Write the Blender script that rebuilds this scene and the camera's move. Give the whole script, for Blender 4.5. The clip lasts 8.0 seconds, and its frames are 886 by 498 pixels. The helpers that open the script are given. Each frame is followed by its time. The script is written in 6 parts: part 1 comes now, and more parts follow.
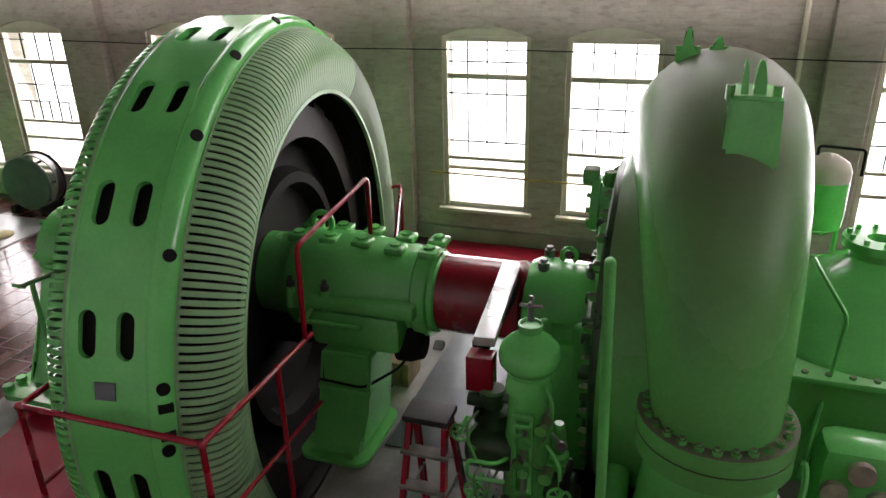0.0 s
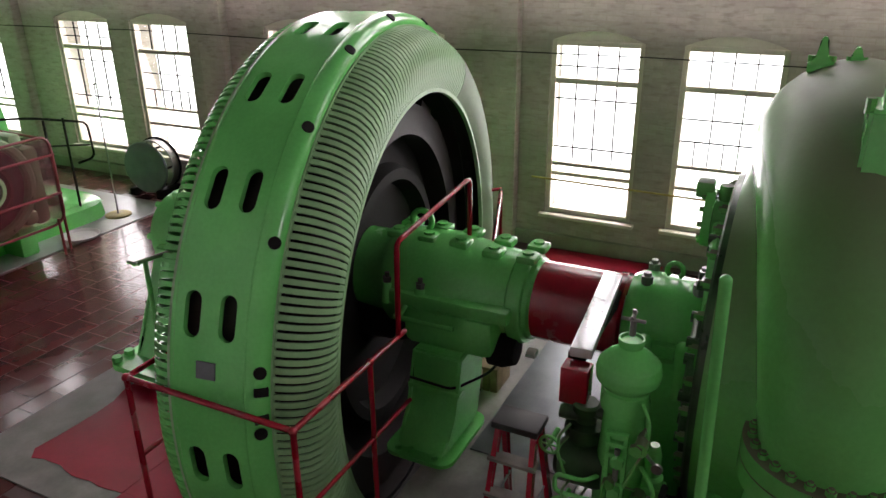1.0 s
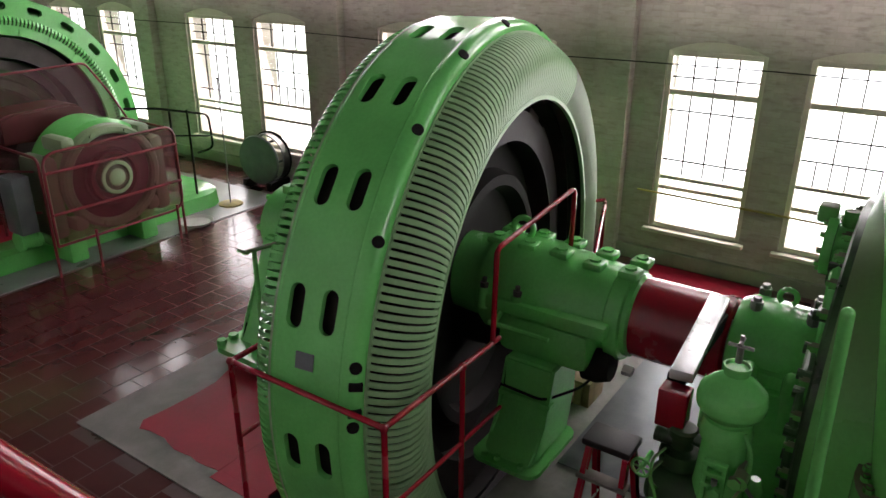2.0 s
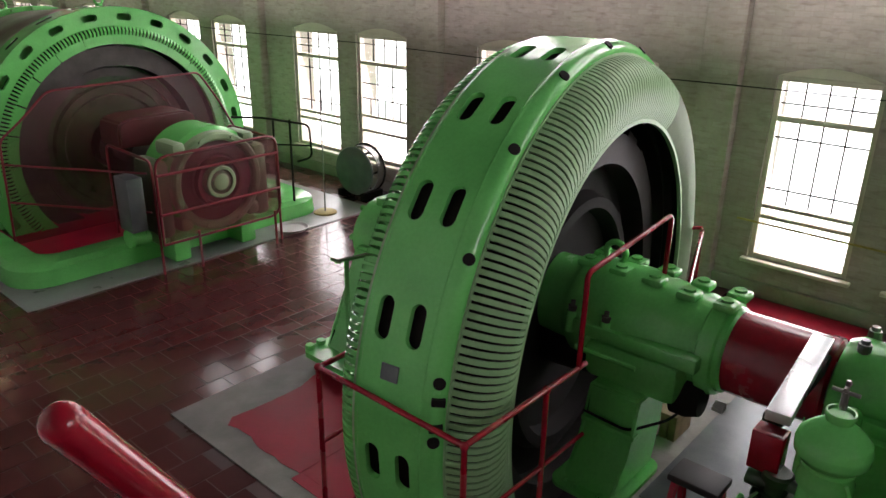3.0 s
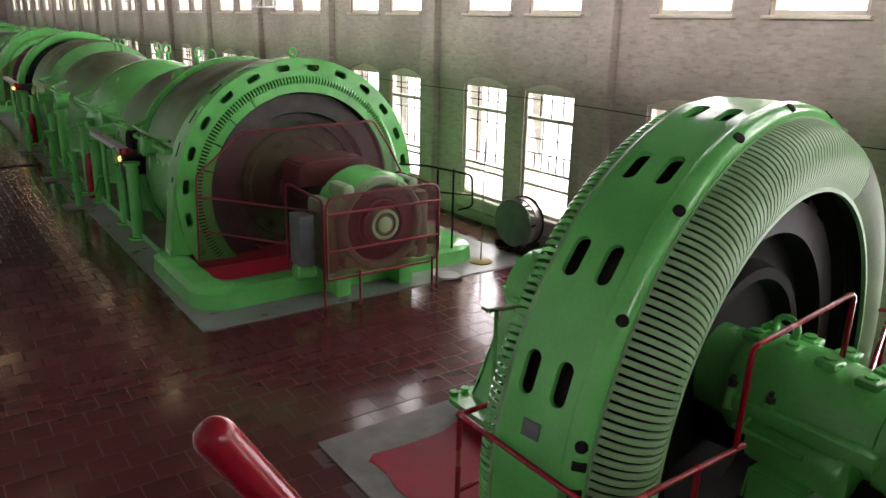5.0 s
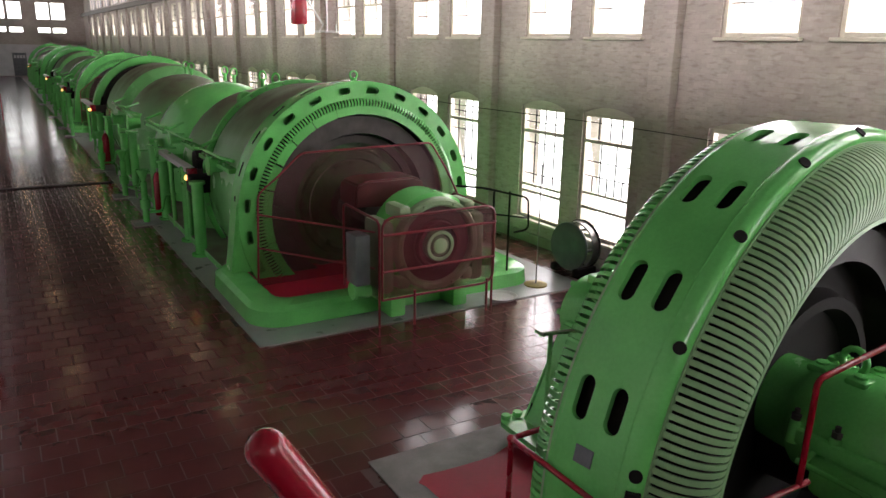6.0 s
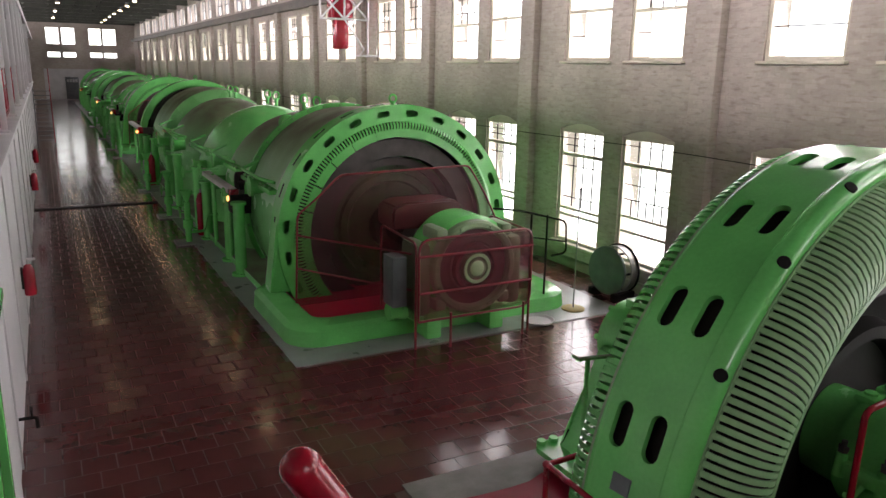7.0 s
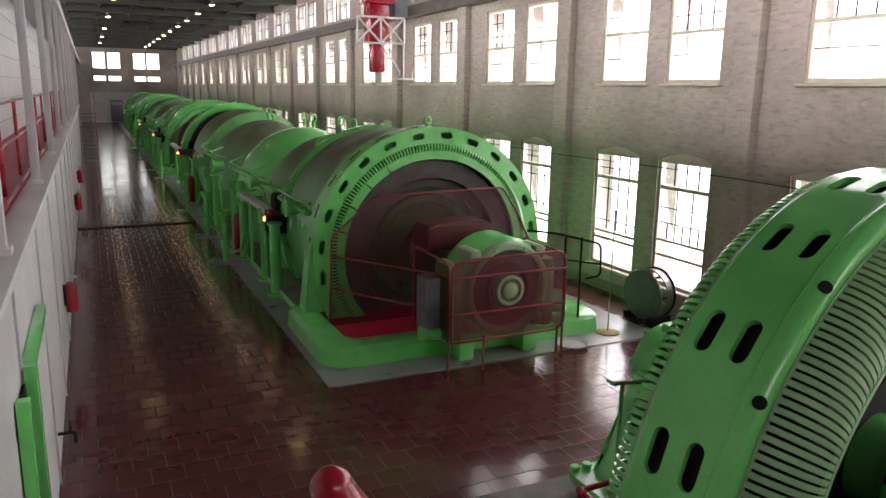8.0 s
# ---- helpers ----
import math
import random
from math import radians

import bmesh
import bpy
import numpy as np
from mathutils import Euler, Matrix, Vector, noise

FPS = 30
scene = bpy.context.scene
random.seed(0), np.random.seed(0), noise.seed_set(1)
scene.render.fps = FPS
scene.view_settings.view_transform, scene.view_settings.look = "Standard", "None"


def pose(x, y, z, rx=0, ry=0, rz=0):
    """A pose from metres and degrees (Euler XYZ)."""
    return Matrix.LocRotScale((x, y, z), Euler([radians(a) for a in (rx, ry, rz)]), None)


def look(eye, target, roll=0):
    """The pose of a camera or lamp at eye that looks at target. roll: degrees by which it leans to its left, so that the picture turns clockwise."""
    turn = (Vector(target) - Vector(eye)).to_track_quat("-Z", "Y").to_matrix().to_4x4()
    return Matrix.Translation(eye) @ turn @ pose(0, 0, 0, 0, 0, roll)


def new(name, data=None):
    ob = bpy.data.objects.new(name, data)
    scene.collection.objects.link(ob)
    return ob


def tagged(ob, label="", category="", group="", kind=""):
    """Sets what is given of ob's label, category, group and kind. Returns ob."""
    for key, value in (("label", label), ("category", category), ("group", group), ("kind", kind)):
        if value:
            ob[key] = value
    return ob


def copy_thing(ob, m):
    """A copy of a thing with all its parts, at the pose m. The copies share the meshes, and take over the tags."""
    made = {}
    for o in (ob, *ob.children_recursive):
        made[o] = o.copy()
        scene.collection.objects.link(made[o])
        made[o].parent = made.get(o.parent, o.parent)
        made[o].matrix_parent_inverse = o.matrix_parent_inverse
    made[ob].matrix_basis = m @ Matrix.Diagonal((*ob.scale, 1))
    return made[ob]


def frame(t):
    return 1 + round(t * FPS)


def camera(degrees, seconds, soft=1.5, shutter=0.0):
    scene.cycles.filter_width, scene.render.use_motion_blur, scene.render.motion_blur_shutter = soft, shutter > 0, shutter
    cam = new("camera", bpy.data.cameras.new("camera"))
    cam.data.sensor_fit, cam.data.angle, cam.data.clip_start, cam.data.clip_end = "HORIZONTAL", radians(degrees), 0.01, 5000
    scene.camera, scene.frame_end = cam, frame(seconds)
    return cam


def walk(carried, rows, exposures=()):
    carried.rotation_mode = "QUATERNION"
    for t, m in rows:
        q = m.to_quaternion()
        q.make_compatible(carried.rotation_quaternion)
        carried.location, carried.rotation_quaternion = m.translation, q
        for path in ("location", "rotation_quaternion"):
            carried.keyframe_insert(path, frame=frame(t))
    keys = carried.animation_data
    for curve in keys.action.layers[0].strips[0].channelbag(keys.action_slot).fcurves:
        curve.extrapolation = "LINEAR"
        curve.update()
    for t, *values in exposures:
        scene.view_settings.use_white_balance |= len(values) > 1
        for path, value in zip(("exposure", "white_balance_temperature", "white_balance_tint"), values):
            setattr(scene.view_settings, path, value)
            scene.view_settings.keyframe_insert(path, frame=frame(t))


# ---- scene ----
cam = camera(62.0, 8.0)
PATH = [
    (0, pose(-0.030, -0.160, 4.013, 67.14, 1.30, -71.72)),
    (0.5, pose(-0.001, -0.109, 3.983, 67.41, 0.92, -67.78)),
    (1, pose(0.013, -0.080, 3.970, 67.61, 0.51, -63.69)),
    (1.5, pose(0.014, -0.059, 3.972, 67.70, 0.13, -59.48)),
    (3, pose(-0.008, -0.012, 4.003, 69.05, -0.71, -48.07)),
    (3.5, pose(-0.004, -0.006, 4.002, 70.01, -0.99, -44.80)),
    (4, pose(0.000, -0.000, 3.998, 71.15, -1.15, -41.73)),
    (4.5, pose(0.002, -0.006, 3.996, 72.23, -1.19, -38.23)),
    (5, pose(0.004, -0.010, 3.994, 72.91, -1.25, -35.26)),
    (6.5, pose(0.007, -0.022, 3.989, 75.36, -1.01, -29.20)),
    (7, pose(0.007, -0.022, 3.988, 76.23, -1.02, -27.88)),
    (7.5, pose(0.008, -0.018, 3.989, 76.99, -1.22, -26.42)),
    (8, pose(0.007, -0.025, 3.986, 77.87, -0.94, -25.23)),
]
walk(cam, PATH, [(0, 0.66), (1.5, 0.54), (5, 0.58), (8, 0.42)])

# ---- light ----
world = bpy.data.worlds.new("world")
scene.world = world
world.use_nodes = True
wn = world.node_tree.nodes
sky = wn.new("ShaderNodeTexSky")
sky.sky_type, sky.sun_disc = "NISHITA", False
sky.sun_elevation, sky.sun_rotation = radians(50), radians(90)
world.node_tree.links.new(sky.outputs[0], wn["Background"].inputs[0])
wn["Background"].inputs[1].default_value = 0.15

HALL_N, HALL_S = 92.0, -9.0     # ends of the hall
WALL_X = 9.42                   # inner face of the window wall
GLASS_X = 9.52
AX, AZ = 5.35, 1.22             # the machines' common shaft line


def area_lamp(name, x, y, z, size_y, size_z, watts, toward, drop=0.25):
    data = bpy.data.lights.new(name, "AREA")
    data.shape, data.size, data.size_y, data.energy = "RECTANGLE", size_y, size_z, watts
    data.color = (1.0, 0.895, 0.935)
    lamp = new(name, data)
    lamp.matrix_world = look((x, y, z), (x + toward, y, z - drop))
    return lamp


# ---- materials ----
def material(name, colour, rough=0.5, metal=0.0, colour2=None, scale=6.0, bump=0.15, fine=60.0, coat=0.0, spread=(0.35, 0.7), gloss=0.5):
    m = bpy.data.materials.new(name)
    m.use_nodes = True
    n, l = m.node_tree.nodes, m.node_tree.links
    b = n["Principled BSDF"]
    b.inputs["Metallic"].default_value = metal
    b.inputs["Specular IOR Level"].default_value = gloss
    b.inputs["Coat Weight"].default_value = coat
    b.inputs["Coat Roughness"].default_value = 0.12
    tc = n.new("ShaderNodeTexCoord")
    big = n.new("ShaderNodeTexNoise")
    big.inputs["Scale"].default_value, big.inputs["Detail"].default_value = scale, 6
    small = n.new("ShaderNodeTexNoise")
    small.inputs["Scale"].default_value, small.inputs["Detail"].default_value = fine, 4
    for t in (big, small):
        l.new(tc.outputs["Object"], t.inputs["Vector"])
    ramp = n.new("ShaderNodeValToRGB")
    ramp.color_ramp.elements[0].position, ramp.color_ramp.elements[1].position = spread
    c2 = colour2 or tuple(c * 0.72 for c in colour)
    ramp.color_ramp.elements[0].color, ramp.color_ramp.elements[1].color = (*c2, 1), (*colour, 1)
    l.new(big.outputs[0], ramp.inputs[0])
    mix = n.new("ShaderNodeMixRGB")
    mix.blend_type, mix.inputs[0].default_value = "OVERLAY", 0.12
    l.new(ramp.outputs[0], mix.inputs[1])
    l.new(small.outputs[0], mix.inputs[2])
    l.new(mix.outputs[0], b.inputs["Base Color"])
    mr = n.new("ShaderNodeMapRange")
    mr.inputs[3].default_value, mr.inputs[4].default_value = max(0.02, rough - 0.1), min(1, rough + 0.12)
    l.new(big.outputs[0], mr.inputs[0])
    l.new(mr.outputs[0], b.inputs["Roughness"])
    bp = n.new("ShaderNodeBump")
    bp.inputs["Strength"].default_value, bp.inputs["Distance"].default_value = bump, 0.004
    l.new(small.outputs[0], bp.inputs["Height"])
    l.new(bp.outputs[0], b.inputs["Normal"])
    return m


def brick_paint(name, colour, colour2):
    """Painted brickwork: courses as relief under the paint, with stains."""
    m = material(name, colour, 0.6, 0, colour2, 0.45, 0.3, 25, spread=(0.28, 0.62))
    n, l = m.node_tree.nodes, m.node_tree.links
    br = n.new("ShaderNodeTexBrick")
    br.inputs["Scale"].default_value = 1.0
    br.inputs["Brick Width"].default_value, br.inputs["Row Height"].default_value = 0.21, 0.072
    br.inputs["Mortar Size"].default_value, br.inputs["Mortar Smooth"].default_value = 0.008, 0.6
    br.inputs["Color1"].default_value, br.inputs["Color2"].default_value = (1, 1, 1, 1), (0.70, 0.68, 0.65, 1)
    br.inputs["Mortar"].default_value = (0.78, 0.75, 0.70, 1)
    tc = n.new("ShaderNodeTexCoord")
    sep, com = n.new("ShaderNodeSeparateXYZ"), n.new("ShaderNodeCombineXYZ")
    add = n.new("ShaderNodeMath")
    l.new(tc.outputs["Object"], sep.inputs[0])
    l.new(sep.outputs[0], add.inputs[0])
    l.new(sep.outputs[1], add.inputs[1])
    l.new(add.outputs[0], com.inputs[0])
    l.new(sep.outputs[2], com.inputs[1])
    l.new(com.outputs[0], br.inputs["Vector"])
    bp = n.new("ShaderNodeBump")
    bp.inputs["Strength"].default_value, bp.inputs["Distance"].default_value = 0.22, 0.005
    l.new(br.outputs["Color"], bp.inputs["Height"])
    old = [k for k in l if k.to_socket.name == "Normal" and k.to_node.type == "BSDF_PRINCIPLED"][0]
    l.new(old.from_socket, bp.inputs["Normal"])
    l.new(bp.outputs[0], n["Principled BSDF"].inputs["Normal"])
    tone = n.new("ShaderNodeMixRGB")
    tone.blend_type, tone.inputs[0].default_value = "MULTIPLY", 0.5
    l.new(n["Principled BSDF"].inputs["Base Color"].links[0].from_socket, tone.inputs[1])
    l.new(br.outputs["Color"], tone.inputs[2])
    chip, mp, cut = n.new("ShaderNodeTexNoise"), n.new("ShaderNodeMapping"), n.new("ShaderNodeMapRange")
    mp.inputs["Scale"].default_value = (5.0, 5.0, 19.0)
    l.new(tc.outputs["Object"], mp.inputs[0])
    l.new(mp.outputs[0], chip.inputs["Vector"])
    chip.inputs["Scale"].default_value, chip.inputs["Detail"].default_value = 1.0, 5
    cut.inputs[1].default_value, cut.inputs[2].default_value = 0.52, 0.86
    l.new(chip.outputs[0], cut.inputs[0])
    worn = n.new("ShaderNodeMixRGB")
    worn.inputs[2].default_value = (0.22, 0.175, 0.14, 1)
    l.new(cut.outputs[0], worn.inputs[0])
    l.new(tone.outputs[0], worn.inputs[1])
    l.new(worn.outputs[0], n["Principled BSDF"].inputs["Base Color"])
    warp, mixv = n.new("ShaderNodeTexNoise"), n.new("ShaderNodeMixRGB")
    warp.inputs["Scale"].default_value = 2.5
    l.new(com.outputs[0], warp.inputs["Vector"])
    mixv.blend_type, mixv.inputs[0].default_value = "ADD", 0.035
    l.new(com.outputs[0], mixv.inputs[1])
    l.new(warp.outputs["Color"], mixv.inputs[2])
    l.new(mixv.outputs[0], br.inputs["Vector"])
    return m


GREEN = material("green_enamel", (0.18, 0.66, 0.17), 0.22, 0, (0.145, 0.55, 0.14), 2.2, 0.14, 35, 0.18)
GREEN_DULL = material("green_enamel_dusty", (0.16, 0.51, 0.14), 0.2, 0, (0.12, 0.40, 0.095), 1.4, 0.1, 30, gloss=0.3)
FIN = material("green_fin_paint", (0.27, 0.46, 0.23), 0.45, 0, (0.22, 0.39, 0.19), 1.4, 0.15, 30, gloss=0.25)
SHEET = material("dull_grey_green_sheet", (0.185, 0.27, 0.155), 0.6, 0, (0.14, 0.19, 0.115), 1.6, 0.25, 30, gloss=0.2)
RED_DARK = material("dark_red_enamel", (0.20, 0.010, 0.020), 0.35, 0, (0.14, 0.008, 0.015), 3, 0.1, 40)
RED_DEEP = material("deep_red_enamel", (0.11, 0.012, 0.018), 0.4, 0, (0.07, 0.009, 0.013), 3, 0.1, 40)


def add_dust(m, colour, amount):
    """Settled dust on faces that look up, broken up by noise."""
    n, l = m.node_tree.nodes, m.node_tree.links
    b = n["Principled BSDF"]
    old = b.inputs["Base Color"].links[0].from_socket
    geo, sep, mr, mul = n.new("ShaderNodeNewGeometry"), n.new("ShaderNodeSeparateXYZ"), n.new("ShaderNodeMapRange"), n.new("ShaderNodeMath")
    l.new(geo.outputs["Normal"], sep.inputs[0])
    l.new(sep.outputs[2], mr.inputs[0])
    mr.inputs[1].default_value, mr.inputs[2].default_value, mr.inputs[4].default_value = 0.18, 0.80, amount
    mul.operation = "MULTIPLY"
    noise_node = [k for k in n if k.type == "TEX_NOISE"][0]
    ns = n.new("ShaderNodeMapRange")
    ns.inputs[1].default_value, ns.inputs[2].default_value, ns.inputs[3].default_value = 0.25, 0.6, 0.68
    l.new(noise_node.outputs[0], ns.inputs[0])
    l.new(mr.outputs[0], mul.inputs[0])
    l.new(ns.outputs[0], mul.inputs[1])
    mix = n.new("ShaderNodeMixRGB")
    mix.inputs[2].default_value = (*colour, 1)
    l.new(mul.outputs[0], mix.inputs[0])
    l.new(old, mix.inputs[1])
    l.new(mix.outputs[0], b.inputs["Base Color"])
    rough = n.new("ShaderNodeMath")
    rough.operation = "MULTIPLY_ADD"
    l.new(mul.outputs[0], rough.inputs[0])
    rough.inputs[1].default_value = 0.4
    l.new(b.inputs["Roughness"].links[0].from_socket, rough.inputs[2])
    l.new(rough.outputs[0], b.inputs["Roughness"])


GREEN_WORN = material("green_enamel_worn", (0.19, 0.56, 0.185), 0.24, 0, (0.16, 0.46, 0.15), 1.8, 0.12, 30, gloss=0.45)
add_dust(GREEN_WORN, (0.125, 0.105, 0.075), 0.95)
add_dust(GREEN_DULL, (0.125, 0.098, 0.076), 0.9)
RED = material("red_enamel", (0.34, 0.006, 0.022), 0.24, 0, (0.26, 0.006, 0.018), 3, 0.1, 40, 0.2)
RED_FLOOR = material("red_floor_paint", (0.40, 0.012, 0.040), 0.42, 0, (0.30, 0.008, 0.028), 2, 0.15, 25, gloss=0.2)
DARK = material("dark_iron", (0.014, 0.013, 0.012), 0.8, 0.0, (0.008, 0.008, 0.007), 4, 0.3, 30, gloss=0.15)
COIL = material("varnished_coils", (0.022, 0.018, 0.016), 0.6, 0, (0.012, 0.010, 0.009), 8, 0.3, 40, gloss=0.2)
STEEL = material("bare_steel", (0.36, 0.36, 0.36), 0.33, 0.9, (0.3, 0.29, 0.28), 5, 0.1, 60)
CONCRETE = material("grey_concrete", (0.27, 0.26, 0.235), 0.55, 0, (0.15, 0.142, 0.13), 3, 0.4, 40)
GREYPAINT = material("grey_floor_paint", (0.27, 0.29, 0.28), 0.3, 0, (0.20, 0.21, 0.20), 2, 0.15, 30)
WALL = brick_paint("cream_painted_brick", (0.50, 0.445, 0.395), (0.32, 0.28, 0.24))
PLINTH = material("wall_plinth_paint", (0.33, 0.33, 0.26), 0.55, 0, (0.22, 0.22, 0.17), 2, 0.3, 25)
LEDGE_PAINT = material("dark_ledge_paint", (0.15, 0.13, 0.11), 0.55, 0, (0.09, 0.08, 0.07), 2, 0.3, 25)
CREAM = material("cream_paint", (0.66, 0.62, 0.50), 0.45, 0, (0.54, 0.50, 0.40), 3, 0.2, 40)
WHITE = material("white_paint", (0.60, 0.59, 0.60), 0.45, 0, (0.50, 0.495, 0.50), 1.5, 0.2, 30)
TILE = material("oxblood_tile", (0.100, 0.026, 0.026), 0.14, 0, (0.070, 0.019, 0.019), 0.9, 0.07, 14)
GROUT = material("tile_joint", (0.080, 0.026, 0.025), 0.3, 0, (0.055, 0.018, 0.017), 3, 0.2, 30)
CEIL = material("ceiling_paint", (0.05, 0.052, 0.04), 0.7, 0, (0.03, 0.032, 0.025), 2, 0.3, 20)
BLACK = material("black_rubber", (0.02, 0.02, 0.02), 0.5)
WOOD = material("worn_wood", (0.36, 0.25, 0.15), 0.6, 0, (0.22, 0.15, 0.09), 6, 0.3, 40)
BRASS = material("yellow_plastic", (0.45, 0.36, 0.10), 0.5)
DIMGREY = material("grey_sheet_metal", (0.16, 0.17, 0.18), 0.4, 0.4, (0.11, 0.12, 0.13), 4)


def glow(name, colour, strength):
    m = bpy.data.materials.new(name)
    m.use_nodes = True
    n = m.node_tree.nodes
    e = n.new("ShaderNodeEmission")
    e.inputs[0].default_value, e.inputs[1].default_value = (*colour, 1), strength
    m.node_tree.links.new(e.outputs[0], n["Material Output"].inputs[0])
    return m


def glass(name):
    m = bpy.data.materials.new(name)
    m.use_nodes = True
    n, l = m.node_tree.nodes, m.node_tree.links
    g, t, x = n.new("ShaderNodeBsdfGlossy"), n.new("ShaderNodeBsdfTransparent"), n.new("ShaderNodeMixShader")
    g.inputs["Roughness"].default_value = 0.03
    x.inputs[0].default_value = 0.06
    l.new(t.outputs[0], x.inputs[1])
    l.new(g.outputs[0], x.inputs[2])
    l.new(x.outputs[0], n["Material Output"].inputs[0])
    return m


def screen_mesh(name, colour, cover):
    """Fine woven wire: part wire, part air."""
    m = bpy.data.materials.new(name)
    m.use_nodes = True
    n, l = m.node_tree.nodes, m.node_tree.links
    t, x = n.new("ShaderNodeBsdfTransparent"), n.new("ShaderNodeMixShader")
    b = n["Principled BSDF"]
    b.inputs["Base Color"].default_value, b.inputs["Roughness"].default_value = (*colour, 1), 0.4
    x.inputs[0].default_value = cover
    l.new(t.outputs[0], x.inputs[1])
    l.new(b.outputs[0], x.inputs[2])
    l.new(x.outputs[0], n["Material Output"].inputs[0])
    return m


GLASS = glass("window_glass")
CHANNEL = material("bright_channel_steel", (0.78, 0.79, 0.82), 0.28, 0.5, (0.66, 0.67, 0.70), 5)
SCREEN = screen_mesh("red_wire_screen", (0.10, 0.02, 0.024), 0.26)
IRON = material("worn_grey_iron", (0.085, 0.078, 0.07), 0.55, 0.2, (0.05, 0.045, 0.04), 4, 0.3, 30)
PALE = material("pale_green_paint", (0.27, 0.40, 0.21), 0.4, 0, (0.22, 0.32, 0.17), 3)
FRONT_SCREEN = screen_mesh("red_close_wire_screen", (0.14, 0.02, 0.028), 0.34)
TREAD = material("dusty_ladder_tread", (0.2, 0.175, 0.15), 0.5, 0, (0.1, 0.085, 0.07), 8, 0.2, 60)
# near-black green: on turbine cover and governor, shade put into the colour
SHADE_GREEN = material("shade_green_iron", (0.035, 0.11, 0.032), 0.3, 0, (0.015, 0.04, 0.014), 5, 0.3, 30)
PORTPALE = material("pale_worn_cover", (0.50, 0.40, 0.34), 0.5, 0, (0.34, 0.27, 0.23), 9, 0.3, 40)
SKYGLOW = glow("outdoor_glare", (1.0, 1.0, 0.99), 3.0)
LAMPGLOW = glow("ceiling_lamp_glow", (1.0, 0.68, 0.38), 20.0)
BULBGLOW = glow("orange_bulb_glow", (1.0, 0.42, 0.12), 3.0)


# ---- mesh helpers ----
def mesh_of(name, bm, mat, smooth=True):
    bmesh.ops.recalc_face_normals(bm, faces=bm.faces)
    me = bpy.data.meshes.new(name)
    bm.to_mesh(me)
    bm.free()
    me.materials.append(mat)
    if smooth:
        me.shade_smooth()
        me.set_sharp_from_angle(angle=radians(35))
    return me


def part(name, bm, mat, parent=None, label="", smooth=True):
    ob = new(name, mesh_of(name, bm, mat, smooth))
    if parent is not None:
        ob.parent = parent
    if label:
        ob["label"] = label
    return ob


def thing(name, x, y, z, label, category, group="", kind="", rz=0):
    e = new(name)
    e.empty_display_size = 0.1
    e.matrix_world = pose(x, y, z, 0, 0, rz)
    return tagged(e, label, category, group, kind)


def B():
    return bmesh.new()


def box(bm, x0, x1, y0, y1, z0, z1, bevel=0.0):
    r = bmesh.ops.create_cube(bm, size=1, matrix=Matrix.Translation(((x0 + x1) / 2, (y0 + y1) / 2, (z0 + z1) / 2)) @ Matrix.Diagonal((x1 - x0, y1 - y0, z1 - z0, 1)))
    if bevel:
        es = list({e for v in r["verts"] for e in v.link_edges})
        bmesh.ops.bevel(bm, geom=es, offset=bevel, segments=2, affect="EDGES", profile=0.5)
    return bm


def rod(bm, a, b, r, seg=12, r2=None):
    a, b = Vector(a), Vector(b)
    d = b - a
    m = Matrix.Translation((a + b) / 2) @ d.to_track_quat("Z", "Y").to_matrix().to_4x4()
    bmesh.ops.create_cone(bm, cap_ends=True, segments=seg, radius1=r, radius2=r if r2 is None else r2, depth=d.length, matrix=m)
    return bm


def ball(bm, c, r, seg=12):
    bmesh.ops.create_uvsphere(bm, u_segments=seg, v_segments=max(6, seg // 2), radius=r, matrix=Matrix.Translation(c))
    return bm


def bend(pts, radius=0.08, n=5):
    """Round the corners of a polyline."""
    pts = [Vector(p) for p in pts]
    out = [pts[0]]
    for a, b, c in zip(pts, pts[1:], pts[2:]):
        r = min(radius, (b - a).length / 2, (c - b).length / 2)
        p, q = b + (a - b).normalized() * r, b + (c - b).normalized() * r
        for i in range(n + 1):
            t = i / n
            out.append((1 - t) ** 2 * p + 2 * t * (1 - t) * b + t * t * q)
    out.append(pts[-1])
    return out


def sweep(bm, pts, radii, seg=12, cap=True):
    """A round tube along points, with one radius or one per point."""
    pts = [Vector(p) for p in pts]
    if not isinstance(radii, (list, tuple)):
        radii = [radii] * len(pts)
    rings, normal = [], None
    for i, p in enumerate(pts):
        t = (pts[min(i + 1, len(pts) - 1)] - pts[max(i - 1, 0)]).normalized()
        if normal is None:
            normal = t.orthogonal().normalized()
        normal = (normal - t * normal.dot(t)).normalized()
        side = t.cross(normal)
        rings.append([bm.verts.new(p + (normal * math.cos(a) + side * math.sin(a)) * radii[i]) for a in (2 * math.pi * k / seg for k in range(seg))])
    for r0, r1 in zip(rings, rings[1:]):
        for k in range(seg):
            bm.faces.new((r0[k], r0[(k + 1) % seg], r1[(k + 1) % seg], r1[k]))
    if cap:
        bm.faces.new(rings[0][::-1])
        bm.faces.new(rings[-1])
    return bm


def pipe(bm, pts, r, radius=0.08, seg=10):
    return sweep(bm, bend(pts, radius), r, seg)


